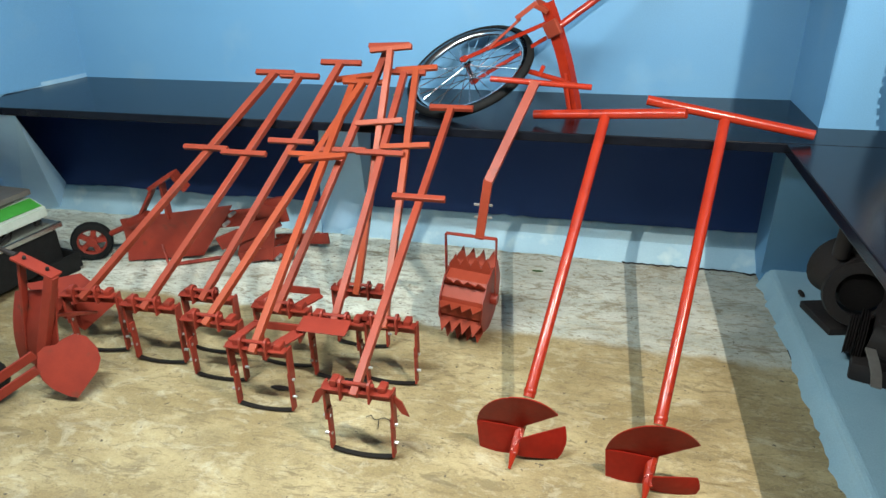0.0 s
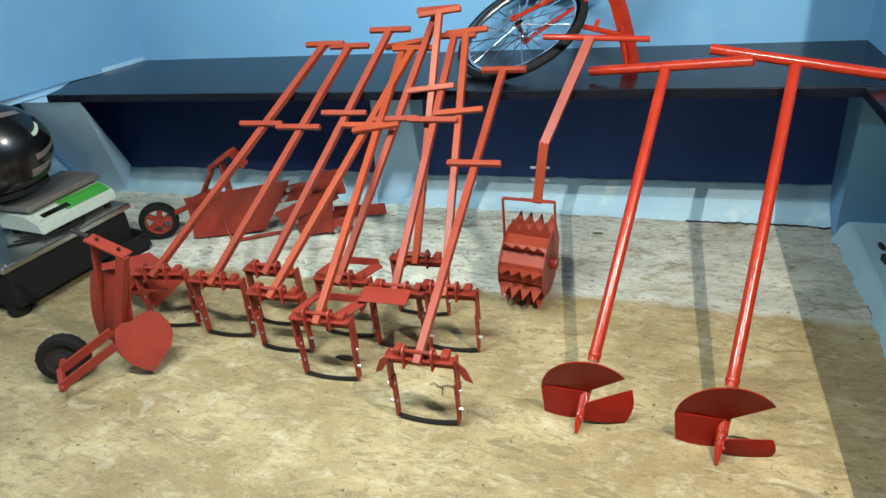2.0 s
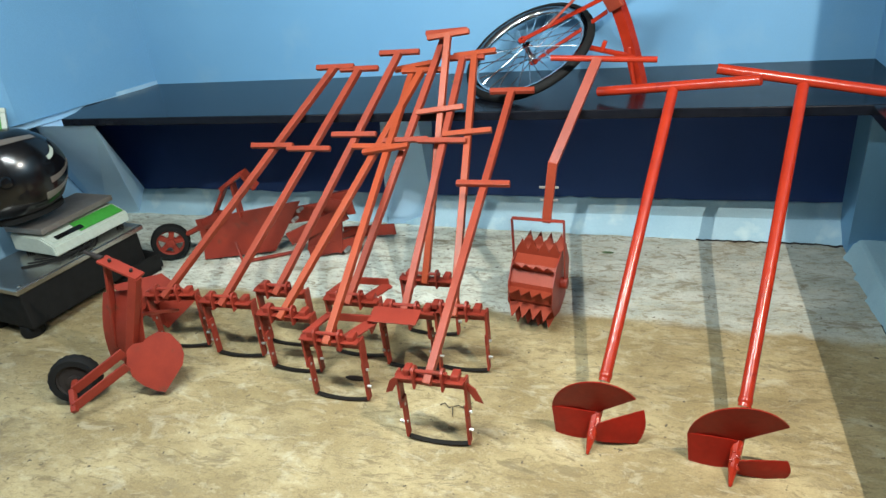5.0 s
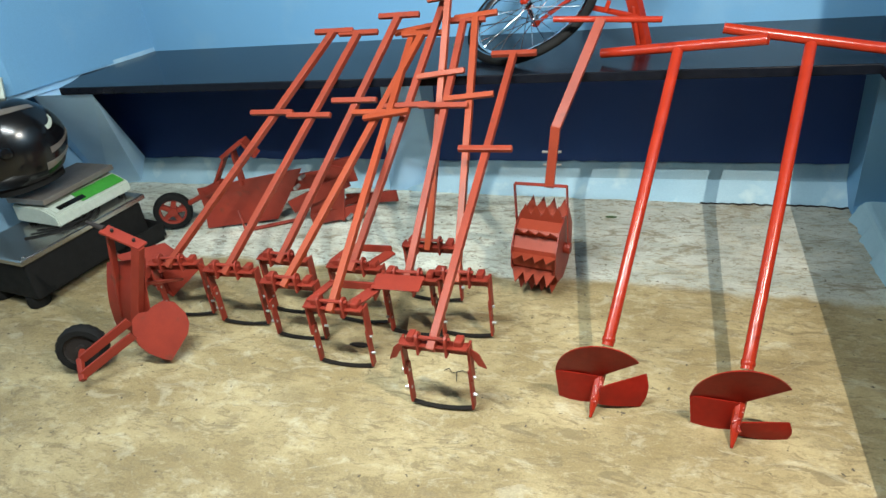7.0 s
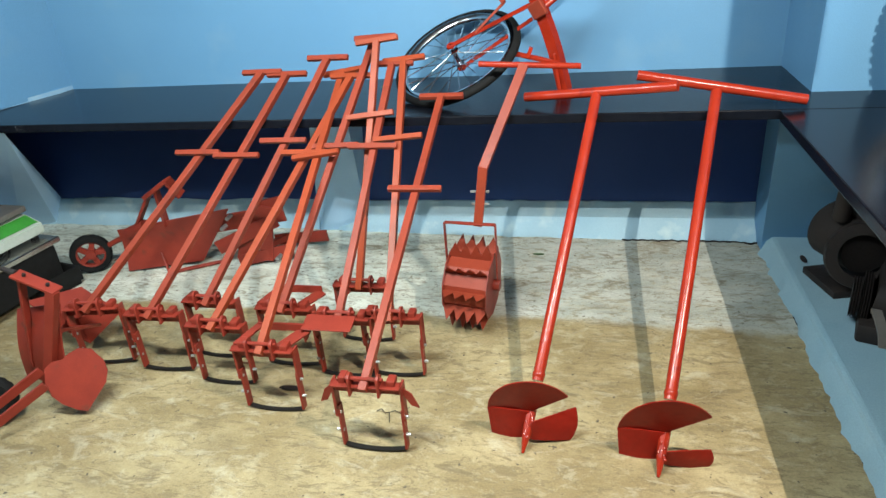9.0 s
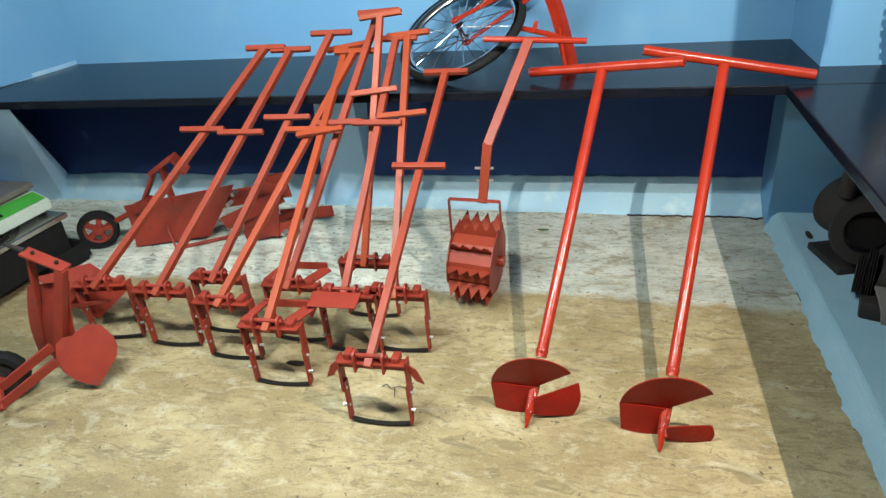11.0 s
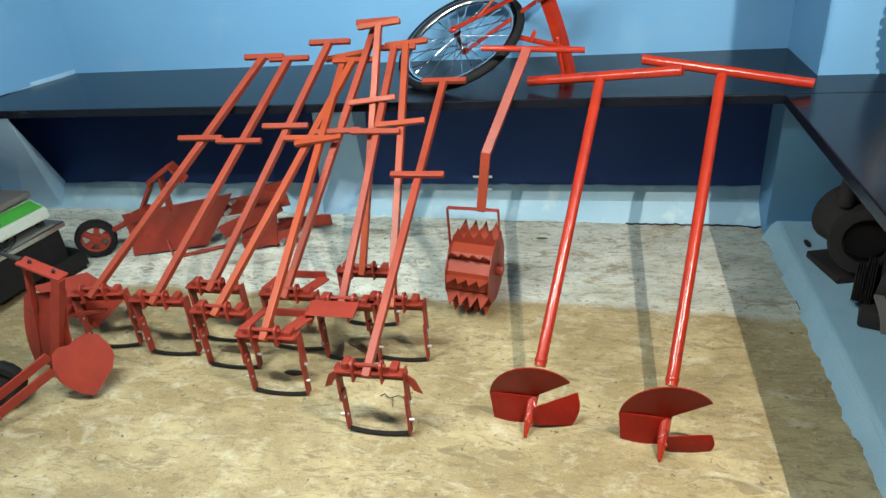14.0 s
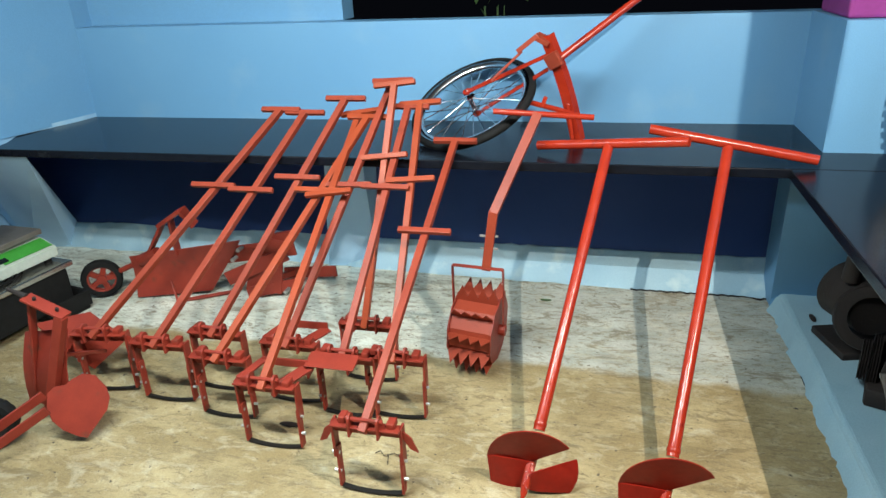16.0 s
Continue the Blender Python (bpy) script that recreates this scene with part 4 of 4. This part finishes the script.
box(bm, (-0.12, -0.10, 0.0), (0.18, 0.12, 0.03), 0.005)
pipe(bm, (-0.02, 0.1, 0.20), (-0.02, -0.09, 0.20), 0.12, 0.10, seg=24)
box(bm, (-0.05, -0.06, 0.25), (0.14, 0.08, 0.40), 0.02)
part("casing", bm, M_DARK, pump, smooth=True)
bm = bmesh.new()
lathe(bm, ((0.08, -0.02), (0.12, -0.02), (0.125, 0.0), (0.12, 0.02), (0.08, 0.02), (0.08, -0.02)), 30, Matrix.Translation((-0.06, -0.12, 0.19)) @ pose(0, 0, 0, 75, 0, -25))
part("belt_wheel", bm, M_DARK, pump, smooth=True)
bm = bmesh.new()
pipe(bm, (-0.10, -0.02, 0.30), (-0.11, -0.05, 0.48), 0.03, seg=14)
pipe(bm, (-0.14, -0.05, 0.48), (-0.02, -0.05, 0.49), 0.03, seg=14)
part("outlet", bm, M_DARK, pump, smooth=True)
bm = boxes(((-0.065, -0.10, 0.40), (-0.025, -0.08, 0.45)), bevel=0.004)
part("cap", bm, M_PLASTIC, pump, "pale plastic cap")

gear = thing("gear_unit", pose(1.66, -0.90, 0.085, 0, 0, -20), "dark rusty gear unit under the side shelf", "machine", "old machines")
bm = bmesh.new()
box(bm, (-0.16, -0.12, 0.0), (0.16, 0.16, 0.07), 0.012)
box(bm, (-0.12, -0.08, 0.06), (0.20, 0.14, 0.22), 0.03)
pipe(bm, (-0.12, -0.05, 0.15), (0.15, -0.09, 0.12), 0.06, seg=18)
part("housing", bm, M_DARK, gear, smooth=True)
for r, x in ((0.10, -0.16), (0.075, -0.19)):
    bm = bmesh.new()
    pipe(bm, (x, 0.02, 0.10), (x + 0.025, 0.02, 0.10), r * 0.85, seg=20)
    lathe(bm, [(r * (0.86 if k % 2 else 1.0), -0.012 + 0.024 * k / 6) for k in range(7)], 18, Matrix.Translation((x + 0.012, 0.02, 0.10)) @ pose(0, 0, 0, 0, 90, 0))
    part("gear", bm, M_DARK, gear)
bm = bmesh.new()
pts = [Vector((-0.12 + 0.035 * math.sin(k * 0.5), -0.16 - 0.04 * k, 0.16 - 0.02 * k)) for k in range(4)]
loops = [[bm.verts.new(p + Vector(o)) for o in ((-0.015, 0, -0.004), (0.015, 0, -0.004), (0.015, 0, 0.004), (-0.015, 0, 0.004))] for p in pts]
for a, b in zip(loops, loops[1:]):
    for k in range(4):
        bm.faces.new((a[k], a[(k + 1) % 4], b[(k + 1) % 4], b[k]))
bm.faces.new(loops[0])
bm.faces.new(loops[-1][::-1])
part("strap", bm, M_GREY, gear, "brownish bent strap")

WR = 0.285
mw = thing("motor_wheel", pose(1.705, -0.80, 0.82), "motorcycle wheel with a bright chrome rim standing on the side shelf", "wheel")
WM = pose(0, 0, WR + 0.012, 0, 0, -52) @ pose(0, 0, 0, 83, 0, 0)
bm = bmesh.new()
lathe(bm, [(WR - 0.036 + 0.036 * math.cos(a), 0.036 * math.sin(a)) for a in [2 * math.pi * k / 14 for k in range(15)]], 72)
bmesh.ops.remove_doubles(bm, verts=bm.verts[:], dist=1e-5)
for k in range(60):
    a = 2 * math.pi * k / 60
    for s in (-1, 1):
        box(bm, (-0.010, -0.008, -0.006), (0.010, 0.008, 0.008), 0, pose(0, 0, 0, 0, 0, math.degrees(a)) @ Matrix.Translation((WR - 0.006, 0, s * 0.016)))
tyre = part("tyre", bm, M_STEEL, mw, "dusty grey knobbly tyre", at=WM)
bm = bmesh.new()
lathe(bm, ((0.232, -0.030), (0.218, -0.032), (0.200, -0.014), (0.196, 0.0), (0.200, 0.014), (0.218, 0.032), (0.232, 0.030)), 64)
part("rim", bm, M_CHROME, mw, "bright chrome rim", smooth=True, at=WM)
bm = bmesh.new()
lathe(bm, ((0.010, -0.05), (0.055, -0.045), (0.060, -0.03), (0.045, -0.02), (0.045, 0.02), (0.060, 0.03), (0.055, 0.045), (0.010, 0.05)), 28)
pipe(bm, (0, 0, -0.08), (0, 0, 0.08), 0.009, seg=10)
part("hub", bm, M_STEEL, mw, "dull steel hub", smooth=True, at=WM)
for k in range(24):
    a = 2 * math.pi * k / 24
    b = a + (0.45 if k % 2 else -0.45)
    bm = bmesh.new()
    pipe(bm, (0.056 * math.cos(b), 0.056 * math.sin(b), 0.03 if (k // 2) % 2 else -0.03), (0.200 * math.cos(a), 0.200 * math.sin(a), 0), 0.0022, seg=5, cap=False)
    part("spoke", bm, M_CHROME, mw, at=WM)

drum = thing("dark_drum", pose(1.58, -1.12, 0.82), "dark round metal drum on the side shelf", "drum")
bm = bmesh.new()
lathe(bm, ((0.0005, 0.0), (0.15, 0.0), (0.17, 0.02), (0.165, 0.10), (0.12, 0.15), (0.0005, 0.165)), 36)
part("body", bm, M_DARK, drum, smooth=True)
bm = bmesh.new()
lathe(bm, ((0.172, 0.015), (0.180, 0.02), (0.180, 0.03), (0.172, 0.035)), 36)
part("band", bm, M_CHROME, drum, smooth=True)

cloth = thing("magenta_cloth", pose(1.62, -0.2, 1.279), "magenta cloth lying on the pier", "cloth")
bm = boxes(((-0.25, -0.20, 0.0), (0.13, 0.15, 0.14)), bevel=0.012)
part("fold", bm, M_MAGENTA, cloth)

# scraps on the floor and shelf
for name, at, s, lab, cat, mat in (
    ("leaf_scrap", (0.345, -0.20, 0.001), (0.03, 0.007, 0.004), "dry dark leaf scrap on the cement floor", "leaf", M_LEAF),
    ("leaf_scrap", (-0.33, -0.20, 0.821), (0.012, 0.008, 0.006), "small pale green leaf on the black shelf", "leaf", M_LEAF),
    ("leaf_scrap", (-0.469, -1.306, 0.0), (0.042, 0.013, 0.007), "curled dark dry leaf on the cement floor", "leaf", M_DARK),
    ("plinth_scrap", (1.46, -0.36, 0.086), (0.012, 0.035, 0.006), "small dark scrap on the blue plinth", "scrap", M_DARK),
):
    bm = bmesh.new()
    bmesh.ops.create_icosphere(bm, subdivisions=2, radius=1.0, matrix=Matrix.Translation((0, 0, s[2])) @ Matrix.Diagonal((*s, 1)))
    tagged(part(name, bm, mat, smooth=True, at=Matrix.Translation(at)), lab, cat)

bm = bmesh.new()
tw = [Vector((-0.040 + 0.016 * k, 0.010 * math.sin(k * 1.9), 0.006 + 0.004 * (k % 2))) for k in range(8)]
for a, c in zip(tw, tw[1:]):
    pipe(bm, a, c, 0.0016, seg=5)
pipe(bm, tw[3], tw[3] + Vector((0.012, -0.045, -0.002)), 0.0014, seg=5)
pipe(bm, tw[5], tw[5] + Vector((0.03, 0.03, -0.002)), 0.0012, seg=5)
tagged(part("dry_twig", bm, M_DARK, at=pose(-0.075, -1.395, 0)), "thin dark dry twig on the cement floor", "twig")

# plant in the dark beyond the parapet
shrub = thing("shrub", pose(-0.05, 0.75, 0.0), "dim green shrub in the dark behind the parapet", "plant")
bm = bmesh.new()
for k in range(5):
    pipe(bm, (0, 0, 0.0), (0.06 * math.cos(1.3 * k), 0.06 * math.sin(1.3 * k), 1.28), 0.004, 0.002, seg=6)
part("stem", bm, M_LEAF, shrub)
bm = bmesh.new()
for k in range(60):
    c = Vector((random.gauss(0, 0.09), random.gauss(0, 0.06), 1.40 + random.gauss(0, 0.05)))
    m = Matrix.Translation(c) @ Euler((random.uniform(-1, 1), random.uniform(-1, 1), random.uniform(0, 6))).to_matrix().to_4x4()
    vs = [bm.verts.new(m @ Vector(p)) for p in ((-0.035, 0, 0), (0, -0.012, 0.004), (0.035, 0, 0), (0, 0.012, 0.004))]
    bm.faces.new(vs)
ob = part("foliage", bm, M_LEAF, shrub)
ob["kind"] = "stuff"
